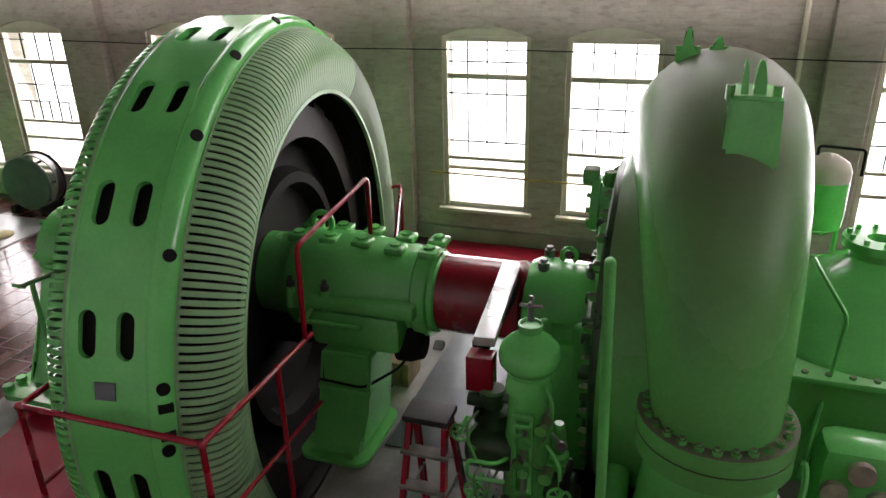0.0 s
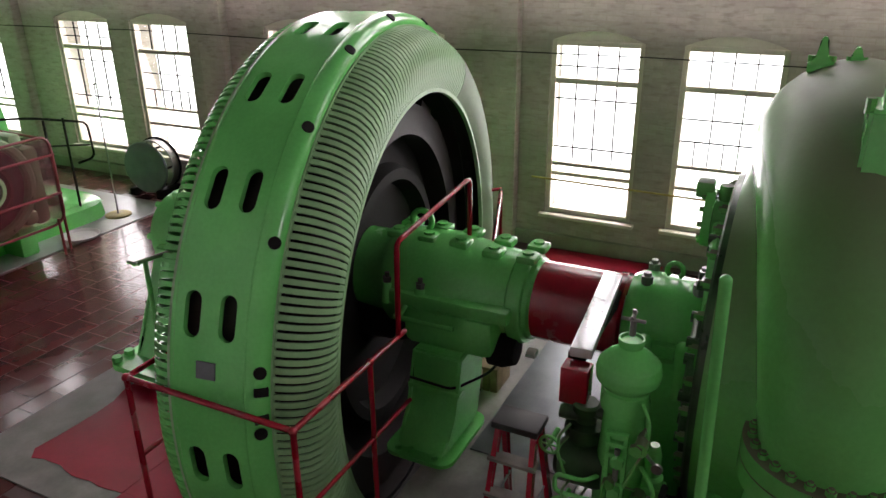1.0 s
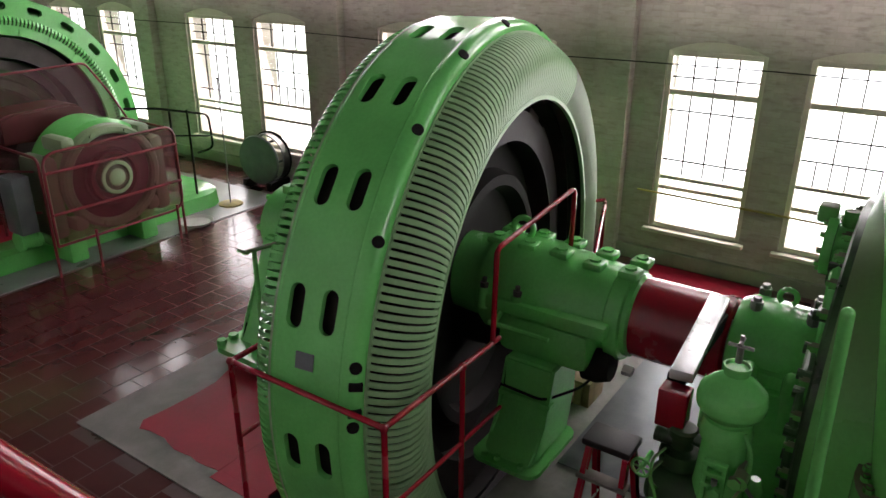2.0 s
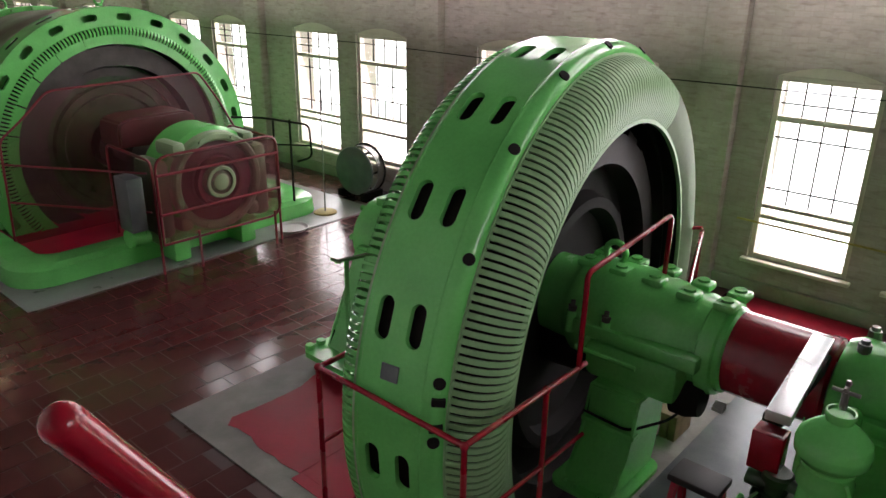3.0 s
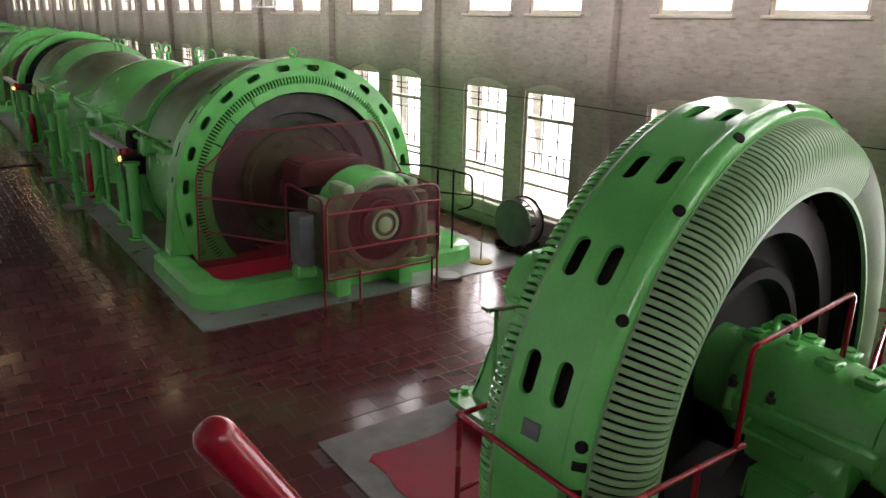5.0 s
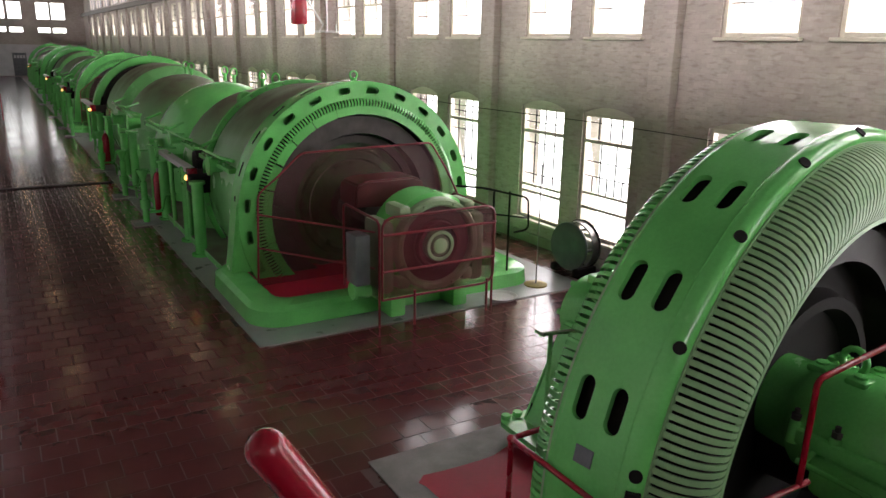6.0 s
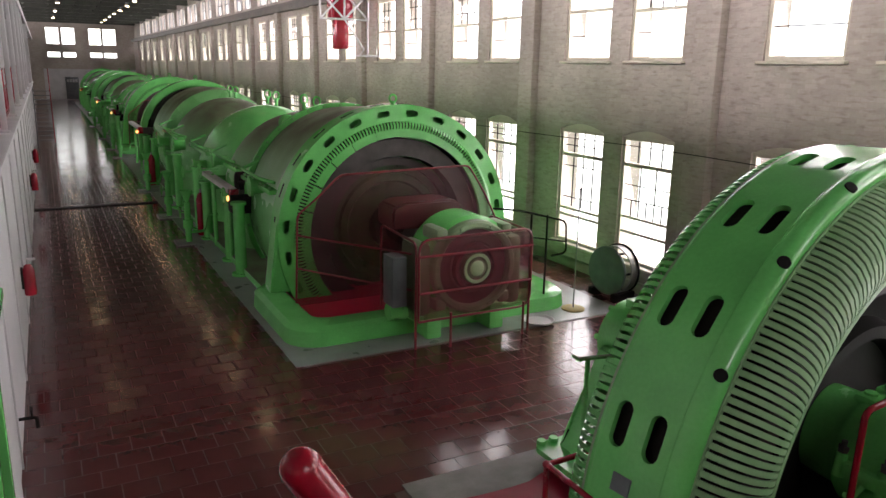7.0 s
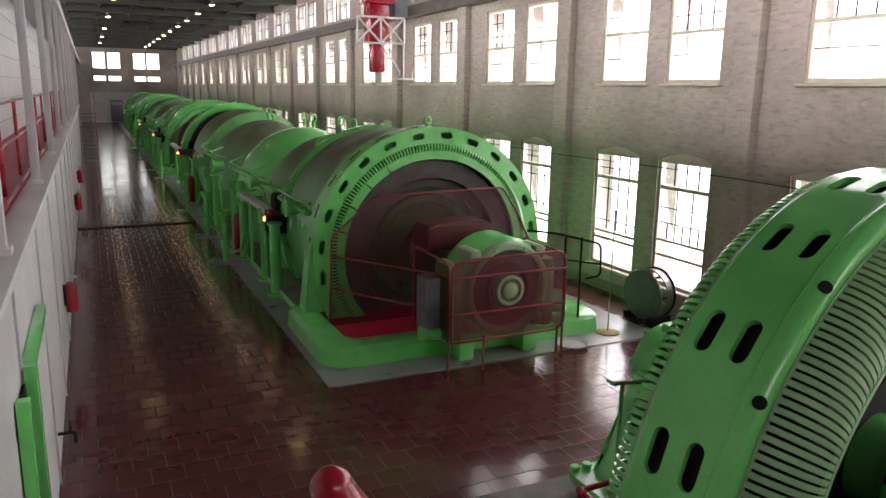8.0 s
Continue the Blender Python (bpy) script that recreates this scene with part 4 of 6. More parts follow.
def far_turbine(y0):
    """Barrel, two snail casings with bolted joints and eyes, a rear drum; columns and pipes towards the aisle."""
    e = thing("turbine", AX, y0, AZ, "glossy green turbine casing of curved drums with bolted flanges", "turbine", "turbines")
    part("barrel", ring_barrel([(1.3, 0.0), (2.06, 0.02), (2.08, 0.1), (2.05, 1.2), (1.98, 2.3), (1.82, 2.7), (1.2, 2.8)]), GREEN_WORN, e)
    bm = B()
    lathe(bm, [(1.95, 2.45), (2.05, 2.45), (2.05, 2.55), (1.9, 2.55)], 64, closed=True)
    flange = part("flange", bm, GREEN, e)
    for k in range(36):
        a = 2 * math.pi * k / 36
        if math.sin(a) > -0.2:
            bm = B()
            rod(bm, (2.0 * math.cos(a), 2.45, 2.0 * math.sin(a)), (2.0 * math.cos(a), 2.41, 2.0 * math.sin(a)), 0.03, 6)
            part("flange_bolt", bm, GREEN_WORN, flange)
    for k, (yy, rr, long) in enumerate(((4.3, 0.84, 1.5), (7.6, 0.82, 1.9), (12.3, 0.80, 2.5))):
        bm = B()
        scroll(bm, 0.0, 1.18, rr, 0)
        for v in bm.verts:
            v.co.y = yy + v.co.y * long
        part("scroll_case", bm, GREEN if k == 1 else GREEN_WORN, e)
        bm = B()
        lathe(bm, [(0.0, yy - 1.0 * long), (0.95, yy - 0.95 * long), (1.25, yy - 0.7 * long), (1.25, yy + 0.7 * long), (0.95, yy + 0.95 * long), (0, yy + long)], 48)
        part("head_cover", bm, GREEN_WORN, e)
        for dx, dy in ((0.0, -0.35), (0.1, 0.9)):
            bm = B()
            c = Vector((dx, yy + dy, 1.50 + rr * 0.28))
            sweep(bm, [c + Vector((0.08 * math.cos(t), 0, 0.26 + 0.11 * math.sin(t))) for t in [radians(-70 + 32 * i) for i in range(11)]], 0.024, 8)
            rod(bm, c, c + Vector((0, 0, 0.2)), 0.045, 10)
            part("lifting_eye", bm, GREEN, e)
    part("rear_drum", ring_barrel([(1.2, 14.4), (1.92, 14.6), (1.97, 14.9), (1.95, 17.2), (1.8, 17.6), (1.1, 17.7)]), GREEN_WORN, e)
    part("end_drum", ring_barrel([(0.5, 17.7), (1.3, 17.75), (1.35, 17.9), (1.3, 18.6), (0.5, 18.7)], 40), GREEN, e)
    bm = B()
    lathe(bm, [(0.0, -0.08), (0.07, -0.08), (0.08, -0.04), (0.15, -0.04), (0.17, 0.0), (0.17, 0.14), (0, 0.14)], 24)
    for v in bm.verts:
        v.co = Vector((-0.95, 2.95, 1.62)) + v.co
    part("inspection_port", bm, GREEN, e)
    for x, yy, h in ((-2.28, 1.9, 0.18), (-2.22, 3.1, 0.18), (-2.25, 5.3, 0.1), (-2.25, 6.4, 0.3), (-2.25, 9.4, 0.3), (-2.25, 11.0, 0.1), (-2.25, 14.2, 0.3), (-2.25, 16.4, 0.2)):
        bm = B()
        rod(bm, (x, yy, -AZ + 0.013), (x, yy, h), 0.11, 16)
        rod(bm, (x, yy, -AZ + 0.013), (x, yy, -AZ + 0.06), 0.18, 16)
        rod(bm, (x, yy, h), (x, yy, h + 0.05), 0.15, 16)
        part("column", bm, GREEN, e)
    for yy in (0.5, 3.6, 6.2, 9.6, 12.0):
        bm = B()
        pipe(bm, [(-1.95, yy, 0.78), (-2.12, yy + 0.3, 0.82), (-2.12, yy + 1.7, 0.82), (-1.7, yy + 1.9, 0.95)], 0.03)
        part("pipe", bm, GREEN, e)
    for yy, z, r in ((1.2, 0.62, 0.13), (4.5, 0.72, 0.11), (4.7, 0.2, 0.15), (7.1, 0.3, 0.12), (10.2, 0.5, 0.15), (13.4, 0.3, 0.14)):
        bm = B()
        rod(bm, (-1.9, yy, z), (-2.2, yy, z), r, 18)
        rod(bm, (-2.18, yy, z), (-2.23, yy, z), r * 1.35, 18)
        part("stub_flange", bm, GREEN, e)
    for yy, z in ((2.5, 0.25), (5.0, 0.45), (7.4, 0.1), (10.6, 0.3), (13.0, 0.2)):
        bm = B()
        r = 0.17
        sweep(bm, [Vector((-2.42, yy + r * math.cos(t), z + r * math.sin(t))) for t in [2 * math.pi * k / 20 for k in range(21)]], 0.016, 8)
        for k in range(3):
            t = math.pi * k / 3
            rod(bm, (-2.42, yy - r * math.cos(t), z - r * math.sin(t)), (-2.42, yy + r * math.cos(t), z + r * math.sin(t)), 0.01, 6)
        rod(bm, (-2.42, yy, z), (-2.0, yy, z), 0.025, 8)
        part("handwheel", bm, GREEN, e)
    for a, b, x in ((0.3, 2.4, -2.0), (3.2, 5.3, -1.92), (6.4, 8.8, -1.92), (10.6, 13.8, -1.92)):
        bm = B()
        box(bm, x - 0.10, x + 0.12, a, b, 0.60, 0.68, 0.012)
        ridge = part("joint_flange", bm, GREEN, e)
        for k in range(int((b - a) / 0.3)):
            bm = B()
            rod(bm, (x - 0.05, a + 0.15 + 0.3 * k, 0.67), (x - 0.05, a + 0.15 + 0.3 * k, 0.72), 0.028, 6)
            part("flange_bolt", bm, GREEN_WORN, ridge)
    bm = B()
    box(bm, -2.35, -1.3, 2.1, 2.5, -0.05, 0.28, 0.03)
    part("servo_bar", bm, DARK, e, "dark iron bar")
    bm = B()
    rod(bm, (-2.1, 2.75, 0.2), (-1.6, 2.75, 0.2), 0.3, 24)
    part("servo_drum", bm, DARK, e, "dark iron drum")
    bm = B()
    box(bm, -2.25, 2.2, 0.36, 18.2, -AZ + 0.013, -AZ + 0.16, 0.03)
    part("bed_plate", bm, GREEN_WORN, e)
    return e


for y in UNITS:
    far_turbine(y + 1.1)


def lamp_beam(y):
    """White channel beam along the machine with a lamp at its near end."""
    e = thing("lamp_beam", 3.12, y, 1.5, "white beam with a small glowing orange lamp at its red end", "lamp", "lamp beams")
    bm = B()
    box(bm, -0.09, 0.09, 0.0, 3.2, 0.0, 0.1, 0.012)
    part("beam", bm, WHITE, e)
    bm = B()
    box(bm, -0.09, 0.09, -0.16, -0.002, -0.14, 0.1, 0.012)
    part("end_cap", bm, RED, e, "red end cap")
    bm = B()
    ball(bm, (-0.12, -0.18, -0.06), 0.05, 12)
    part("bulb", bm, BULBGLOW, e, "glowing orange bulb")
    bm = B()
    box(bm, 0.095, 0.95, -0.14, 0.0, -0.16, 0.08, 0.012)
    part("cross_beam", bm, IRON, e, "dark iron cross beam")
    bm = B()
    rod(bm, (0.2, 0.5, 0.12), (0.75, 0.5, 0.12), 0.24, 24)
    part("servo_drum", bm, DARK, e, "dark iron drum")
    for yy in (0.35, 1.9):
        bm = B()
        rod(bm, (0, yy, -1.488), (0, yy, 0.0), 0.045, 12)
        part("post", bm, GREEN, e)
    return e


for y in (14.7, 30.6, 42.5, 54.2, 77.0):
    lamp_beam(y)


# ---- the near unit's shaft line ----
def bearing(y, label, big=True):
    e = thing("bearing", AX, y, AZ, label, "bearing", "shaft bearings")
    if big:
        bm = B()
        lathe(bm, [(0.0, -0.84), (0.33, -0.84), (0.35, -0.82), (0.35, -0.78), (0.385, -0.77), (0.40, -0.74), (0.40, -0.66), (0.375, -0.64), (0.40, -0.45), (0.43, -0.2), (0.455, -0.1), (0.455, 0.45), (0.42, 0.5), (0.38, 0.56), (0.37, 0.85), (0, 0.85)], 48)
        box(bm, -0.50, 0.50, -0.72, 0.36, -0.06, 0.06, 0.02)
        part("housing", bm, GREEN, e)
        for v, sx in [(v, sx) for v in range(5) for sx in (-0.10, 0.16)]:
                yy = -0.74 + 0.30 * v
                bm = B()
                up = 0.03 if v > 1 else 0
                box(bm, sx - 0.085, sx + 0.085, yy - 0.085, yy + 0.085, 0.36 + up, 0.43 + up, 0.025)
                rod(bm, (sx, yy, 0.42 + up), (sx, yy, 0.45 + up), 0.05, 8)
                part("cap_block", bm, GREEN, e)
        bm = B()
        c = Vector((0.0, 0.28, 0.44))
        sweep(bm, [c + Vector((0, 0.095 * math.cos(t), 0.09 + 0.095 * math.sin(t))) for t in [radians(-50 + 28 * i) for i in range(11)]], 0.027, 10)
        part("lifting_eye", bm, GREEN, e)
        for yy in (0.08, 0.40):
            bm = B()
            rod(bm, (-0.435, yy, 0.10), (-0.455, yy, -0.08), 0.05, 12)
            boss = part("bolt_boss", bm, GREEN, e)
            bm = B()
            rod(bm, (-0.435, yy, 0.10), (-0.435, yy, 0.15), 0.042, 6)
            rod(bm, (-0.435, yy, 0.14), (-0.435, yy, 0.19), 0.022, 8)
            part("bolt", bm, IRON, boss, "dark steel bolt head")
        bm = B()
        rod(bm, (-0.6, -0.3, -0.12), (-0.6, 0.25, -0.12), 0.022, 8)
        rod(bm, (-0.6, 0.2, -0.12), (-0.45, 0.2, -0.05), 0.022, 8)
        part("oil_pipe", bm, GREEN, e)
        bm = B()
        lathe(bm, [(0, -0.12), (0.12, -0.12), (0.16, -0.02), (0.16, 0.1), (0, 0.1)], 20)
        for v in bm.verts:
            v.co = Vector((-0.28, -0.62, -0.38)) + Vector((v.co.x, v.co.y, v.co.z))
        part("oil_pot", bm, DARK, e, "dark oil pot")
        bm = B()
        pipe(bm, [(-0.62, 0.1, -0.66), (-0.62, -0.3, -0.68), (-0.42, -0.55, -0.56), (-0.3, -0.62, -0.45)], 0.012)
        part("drain_tube", bm, DARK, e, "thin dark tube")
        bm = B()
        box(bm, -0.50, 0.46, -0.60, 0.24, -0.42, -0.061, 0.09)
        part("saddle", bm, GREEN, e)
        bm = B()
        prism(bm, [(-0.58, -0.40), (-0.10, -0.40), (-0.12, -0.80), (-0.22, -AZ + 0.05), (-0.92, -AZ + 0.05), (-0.80, -1.06), (-0.66, -0.90), (-0.60, -0.68)], "y", -0.36, 0.10)
        bmesh.ops.bevel(bm, geom=list(bm.edges), offset=0.025, segments=2, affect="EDGES")
        part("pedestal_leg", bm, GREEN, e)
        bm = B()
        box(bm, -0.645, -0.56, -0.375, 0.11, -0.74, -0.70, 0.006)
        part("rib", bm, GREEN, e)
        bm = B()
        box(bm, -0.24, 0.02, -0.22, 0.04, -AZ + 0.051, -0.4)
        part("pedestal_web", bm, GREEN, e)
        for yy in (-0.28, -0.06, 0.06):
            bm = B()
            rod(bm, (-0.93, yy, -AZ + 0.05), (-0.93, yy, -AZ + 0.085), 0.03, 6)
            part("anchor_bolt", bm, GREEN, e)
        bm = B()
        prism(bm, rounded(-1.0, -0.16, -0.44, 0.18, 0.12), "z", -AZ + 0.015, -AZ + 0.05)
        part("sole_plate", bm, GREEN, e)
    else:
        bm = B()
        lathe(bm, [(0.0, -0.34), (0.34, -0.34), (0.38, -0.28), (0.40, 0.22), (0.36, 0.3), (0.0, 0.3)], 40)
        box(bm, -0.46, 0.46, -0.3, 0.25, -0.05, 0.05, 0.015)
        part("housing", bm, GREEN, e)
        for sx, yy in ((-0.12, -0.2), (-0.12, 0.18), (0.15, -0.2), (0.15, 0.18)):
            bm = B()
            rod(bm, (sx, yy, 0.34), (sx, yy, 0.43), 0.045, 8)
            rod(bm, (sx, yy, 0.42), (sx, yy, 0.46), 0.03, 6)
            part("cap_bolt", bm, STEEL, e)
        bm = B()
        c = Vector((0.0, 0.0, 0.38))
        sweep(bm, [c + Vector((0, 0.06 * math.cos(t), 0.08 + 0.06 * math.sin(t))) for t in [radians(-50 + 28 * i) for i in range(11)]], 0.02, 8)
        part("lifting_eye", bm, GREEN, e)
        for yy in (-0.18, 0.1):
            bm = B()
            rod(bm, (-0.46, yy, -0.35), (-0.46, yy, 0.06), 0.06, 12)
            ball(bm, (-0.46, yy, 0.06), 0.06)
            part("bolt_pocket", bm, GREEN, e)
        bm = B()
        box(bm, -0.5, 0.5, -0.28, 0.22, -AZ, -0.06, 0.03)
        part("pedestal", bm, GREEN, e)
    return e


bearing(2.50, "glossy green shaft bearing on a tall flared pedestal")
bearing(0.62, "small green shaft bearing with bolted cap", False)
cpl = thing("shaft_coupling", AX, 1.36, AZ, "glossy dark red shaft guard between two bearings", "coupling")
bm = B()
lathe(bm, [(0.30, -0.42), (0.33, -0.40), (0.33, 0.40), (0.30, 0.42)], 48)
part("guard_shell", bm, RED, cpl)
for yy in (-0.36, 0.36):
    bm = B()
    lathe(bm, [(0.331, yy - 0.03), (0.345, yy - 0.03), (0.345, yy + 0.03), (0.331, yy + 0.03)], 48, closed=True)
    part("band", bm, RED, cpl)
bm = B()
rod(bm, (0, -0.5, 0), (0, 0.5, 0), 0.16, 24)
part("core", bm, STEEL, cpl)
bm = B()
prism(bm, [(-0.30, -0.30), (-0.37, -0.33), (-0.37, -0.36), (-0.28, -0.36)], "y", 0.22, 0.30)
part("bracket", bm, WHITE, cpl)
bm = B()
rod(bm, (0, -0.6, 0), (0, 0.6, 0), 0.14, 24)
o2 = tagged(part("shaft", bm, STEEL), "polished round steel shaft between machines", "shaft")
o2.matrix_world = pose(AX, 0.1, AZ)


def rear_bearing(y):
    e = thing("rear_bearing", AX, y, AZ, "green end bearing on a flared pedestal behind the generator", "bearing", "shaft bearings")
    bm = B()
    lathe(bm, [(0.0, 0.46), (0.26, 0.46), (0.32, 0.40), (0.40, 0.36), (0.42, 0.0), (0.44, -0.3), (0, -0.3)], 32)
    part("housing", bm, GREEN, e)
    for k in range(6):
        a = radians(60 * k)
        bm = B()
        rod(bm, (0.34 * math.cos(a), 0.36, 0.34 * math.sin(a)), (0.34 * math.cos(a), 0.45, 0.34 * math.sin(a)), 0.035, 6)
        part("bolt", bm, GREEN, e)
    bm = B()
    box(bm, -0.2, 0.2, -0.1, 0.2, 0.38, 0.48, 0.02)
    part("cap", bm, GREEN, e)
    bm = B()
    prism(bm, [(-0.5, 0.0), (0.5, 0.0), (0.7, -0.6), (1.0, -AZ), (-1.05, -AZ), (-0.82, -0.85), (-0.64, -0.4)], "y", -0.28, 0.22)
    bmesh.ops.bevel(bm, geom=list(bm.edges), offset=0.03, segments=2, affect="EDGES")
    part("pedestal", bm, GREEN, e)
    bm = B()
    prism(bm, rounded(-1.18, 1.2, -0.42, 0.36, 0.12), "z", -AZ + 0.13, -AZ + 0.19)
    for x in (-1.1, -0.95):
        rod(bm, (x, 0.3, -AZ + 0.18), (x, 0.3, -AZ + 0.24), 0.05, 6)
    part("sole_plate", bm, GREEN, e)
    return e


rear_bearing(5.35)


# ---- the near turbine ----
def near_turbine():
    """Snail casing: a slim leg at the aisle side that swells as it winds over the shaft and down the far side."""
    e = thing("turbine", AX, -0.37, AZ, "huge glossy green snail-shaped turbine casing with bolted flanges", "turbine", "turbines")
    pts, radii = [], []
    for z in (0.12, 0.2):
        pts.append((-1.40, -0.13, z - 0.25))
        radii.append(0.335)
    for i in range(33):
        t = i / 32
        a = radians(180 - 215 * t)
        rad = 1.40 + 0.15 * t
        pts.append((rad * math.cos(a), -0.13 * max(0, 1 - t / 0.42), rad * math.sin(a)))
        radii.append(0.355 + 0.19 * min(1, t / 0.42) + 0.12 * t)
    for z in (-1.0, -1.2):
        pts.append((pts[-1][0], 0, z))
        radii.append(0.66)
    bm = B()
    sweep(bm, pts, radii, 36)
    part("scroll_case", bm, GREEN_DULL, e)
    # disc, flange and links are coloured dark for the shade beside the leg
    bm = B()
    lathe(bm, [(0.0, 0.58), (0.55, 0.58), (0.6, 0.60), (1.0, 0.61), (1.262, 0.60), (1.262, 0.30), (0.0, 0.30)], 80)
    part("cover_disc", bm, SHADE_GREEN, e, "green cover disc darkened as in shade")
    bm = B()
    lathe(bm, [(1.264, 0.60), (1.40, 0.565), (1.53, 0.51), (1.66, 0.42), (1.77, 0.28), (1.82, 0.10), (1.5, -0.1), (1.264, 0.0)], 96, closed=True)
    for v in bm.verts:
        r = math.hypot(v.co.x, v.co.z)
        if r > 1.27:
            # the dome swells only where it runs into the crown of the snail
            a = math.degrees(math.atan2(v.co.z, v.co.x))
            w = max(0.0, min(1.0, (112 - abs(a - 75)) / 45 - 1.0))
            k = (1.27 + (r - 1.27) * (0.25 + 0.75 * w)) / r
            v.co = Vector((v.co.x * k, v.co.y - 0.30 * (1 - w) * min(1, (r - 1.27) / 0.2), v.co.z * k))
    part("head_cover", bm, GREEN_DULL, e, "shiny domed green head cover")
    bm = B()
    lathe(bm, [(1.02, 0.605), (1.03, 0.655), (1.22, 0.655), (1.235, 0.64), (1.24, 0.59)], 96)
    flange = part("cover_flange", bm, SHADE_GREEN, e, "green bolted flange darkened as in shade")
    for k in range(34):
        a = 2 * math.pi * k / 34
        bm = B()
        rod(bm, (1.135 * math.cos(a), 0.65, 1.135 * math.sin(a)), (1.135 * math.cos(a), 0.70, 1.135 * math.sin(a)), 0.036, 6)
        rod(bm, (1.135 * math.cos(a), 0.69, 1.135 * math.sin(a)), (1.135 * math.cos(a), 0.72, 1.135 * math.sin(a)), 0.02, 8)
        part("bolt", bm, GREEN_DULL, flange)
    bm = B()
    lathe(bm, [(0.62, 0.61), (0.8, 0.63), (0.86, 0.66), (0.8, 0.70), (0.62, 0.70)], 48, closed=True)
    part("gate_ring", bm, GREEN_DULL, e)
    for k in range(16):
        a = 2 * math.pi * (k + 0.5) / 16
        bm = B()
        p = Vector((0.74 * math.cos(a), 0.72, 0.74 * math.sin(a)))
        q = Vector((0.97 * math.cos(a + 0.2), 0.70, 0.97 * math.sin(a + 0.2)))
        rod(bm, p, q, 0.035, 10)
        rod(bm, (p.x, 0.66, p.z), (p.x, 0.77, p.z), 0.04, 10)
        rod(bm, (q.x, 0.60, q.z), (q.x, 0.75, q.z), 0.035, 10)
        part("wicket_link", bm, SHADE_GREEN, e)
    # round joint below the leg of the snail
    cx, ring = -1.40, lambda r, n=40: [(-1.40 + r * math.cos(2 * math.pi * k / n), -0.13 + r * math.sin(2 * math.pi * k / n)) for k in range(n)]
    for z0, z1 in ((0.04, 0.15), (-0.09, 0.03)):
        bm = B()
        prism(bm, ring(0.46), "z", z0, z1)
        bmesh.ops.bevel(bm, geom=[ed for ed in bm.edges if abs(ed.verts[0].co.z - ed.verts[1].co.z) < 1e-5], offset=0.012, segments=2, affect="EDGES")
        joint = part("inlet_flange", bm, GREEN_DULL, e)
    for k in range(26):
        a = 2 * math.pi * k / 26
        bm = B()
        x, y = cx + 0.405 * math.cos(a), -0.13 + 0.405 * math.sin(a)
        rod(bm, (x, y, 0.145), (x, y, 0.18), 0.028, 6)
        rod(bm, (x, y, 0.175), (x, y, 0.195), 0.016, 8)
        part("flange_bolt", bm, GREEN_DULL, joint)
    bm = B()
    sweep(bm, [(cx, -0.13, -0.085), (cx, -0.13, -0.5), (cx, -0.13, -0.95), (cx, -0.13, -1.2)], [0.38, 0.42, 0.50, 0.58], 36)
    part("inlet_neck", bm, GREEN, e)
    for yy in (-0.42, 0.42):
        bm = B()
        rod(bm, (cx - 0.35, yy, -0.62), (cx + 0.3, yy, -0.62), 0.09, 14)
        rod(bm, (cx - 0.36, yy, -0.62), (cx - 0.31, yy, -0.62), 0.13, 14)
        part("neck_lug", bm, GREEN, e)
    bm = B()
    pipe(bm, [(cx + 0.1, -0.5, -0.38), (cx - 0.3, -0.62, -0.38), (cx - 0.3, -1.3, -0.40)], 0.018)
    part("drain_pipe", bm, STEEL, e)
    bm = B()
    sweep(bm, [Vector((cx - 0.1, -0.62, -0.2)) + Vector((0.0, -0.03 * math.sin(t), 0.17 * math.cos(t))) for t in [radians(15 * k) for k in range(13)]], 0.02, 8)
    part("lever", bm, GREEN, e)
    # lifting lug with shackle on the shoulder
    bm = B()
    prism(bm, [(-1.10, 1.30), (-1.00, 1.95), (-0.68, 1.97), (-0.40, 1.4), (-0.7, 1.1)], "y", -0.34, 0.02)
    for v in bm.verts:
        if v.co.z < 1.8:
            v.co.y = -0.14 + (v.co.y + 0.16) * 0.9
        else:
            v.co.y = -0.14 + (v.co.y + 0.16) * 0.78
    bmesh.ops.bevel(bm, geom=list(bm.edges), offset=0.02, segments=2, affect="EDGES")
    lug = part("lifting_lug", bm, GREEN, e)
    for yy, w in ((-0.155, 0.034), (-0.075, 0.02)):
        bm = B()
        prism(bm, [(-0.95, 1.93), (-0.93, 2.02)] + [(-0.84 + 0.075 * math.cos(radians(a)), 2.055 + 0.075 * math.sin(radians(a))) for a in range(165, -1, -15)] + [(-0.75, 2.02), (-0.73, 1.93)], "y", yy - w, yy + w)
        for v in bm.verts:
            if v.co.z > 2.0:
                v.co.y = yy + (v.co.y - yy) * (1 - 4.5 * (v.co.z - 2.0))
        bmesh.ops.bevel(bm, geom=list(bm.edges), offset=0.006, segments=2, affect="EDGES")
        part("shackle_plate", bm, GREEN, lug)
    for yy in (-0.25, 0.0):
        bm = B()
        rod(bm, (-0.92, yy, 1.92), (-0.92, yy, 2.0), 0.026, 8)
        part("lug_bolt", bm, GREEN_DULL, lug)
    for x, yy, w, top in ((0.12, 0.26, 0.08, 2.20), (0.14, 0.06, 0.05, 2.14)):
        bm = B()
        prism(bm, [(yy - w, 1.96), (yy - w, 2.03), (yy - 0.03, 2.06), (yy - 0.022, top - 0.02), (yy, top), (yy + 0.022, top - 0.02), (yy + 0.03, 2.06), (yy + w, 2.03), (yy + w, 1.96)], "x", x - 0.05, x + 0.05)
        bmesh.ops.bevel(bm, geom=list(bm.edges), offset=0.008, segments=2, affect="EDGES")
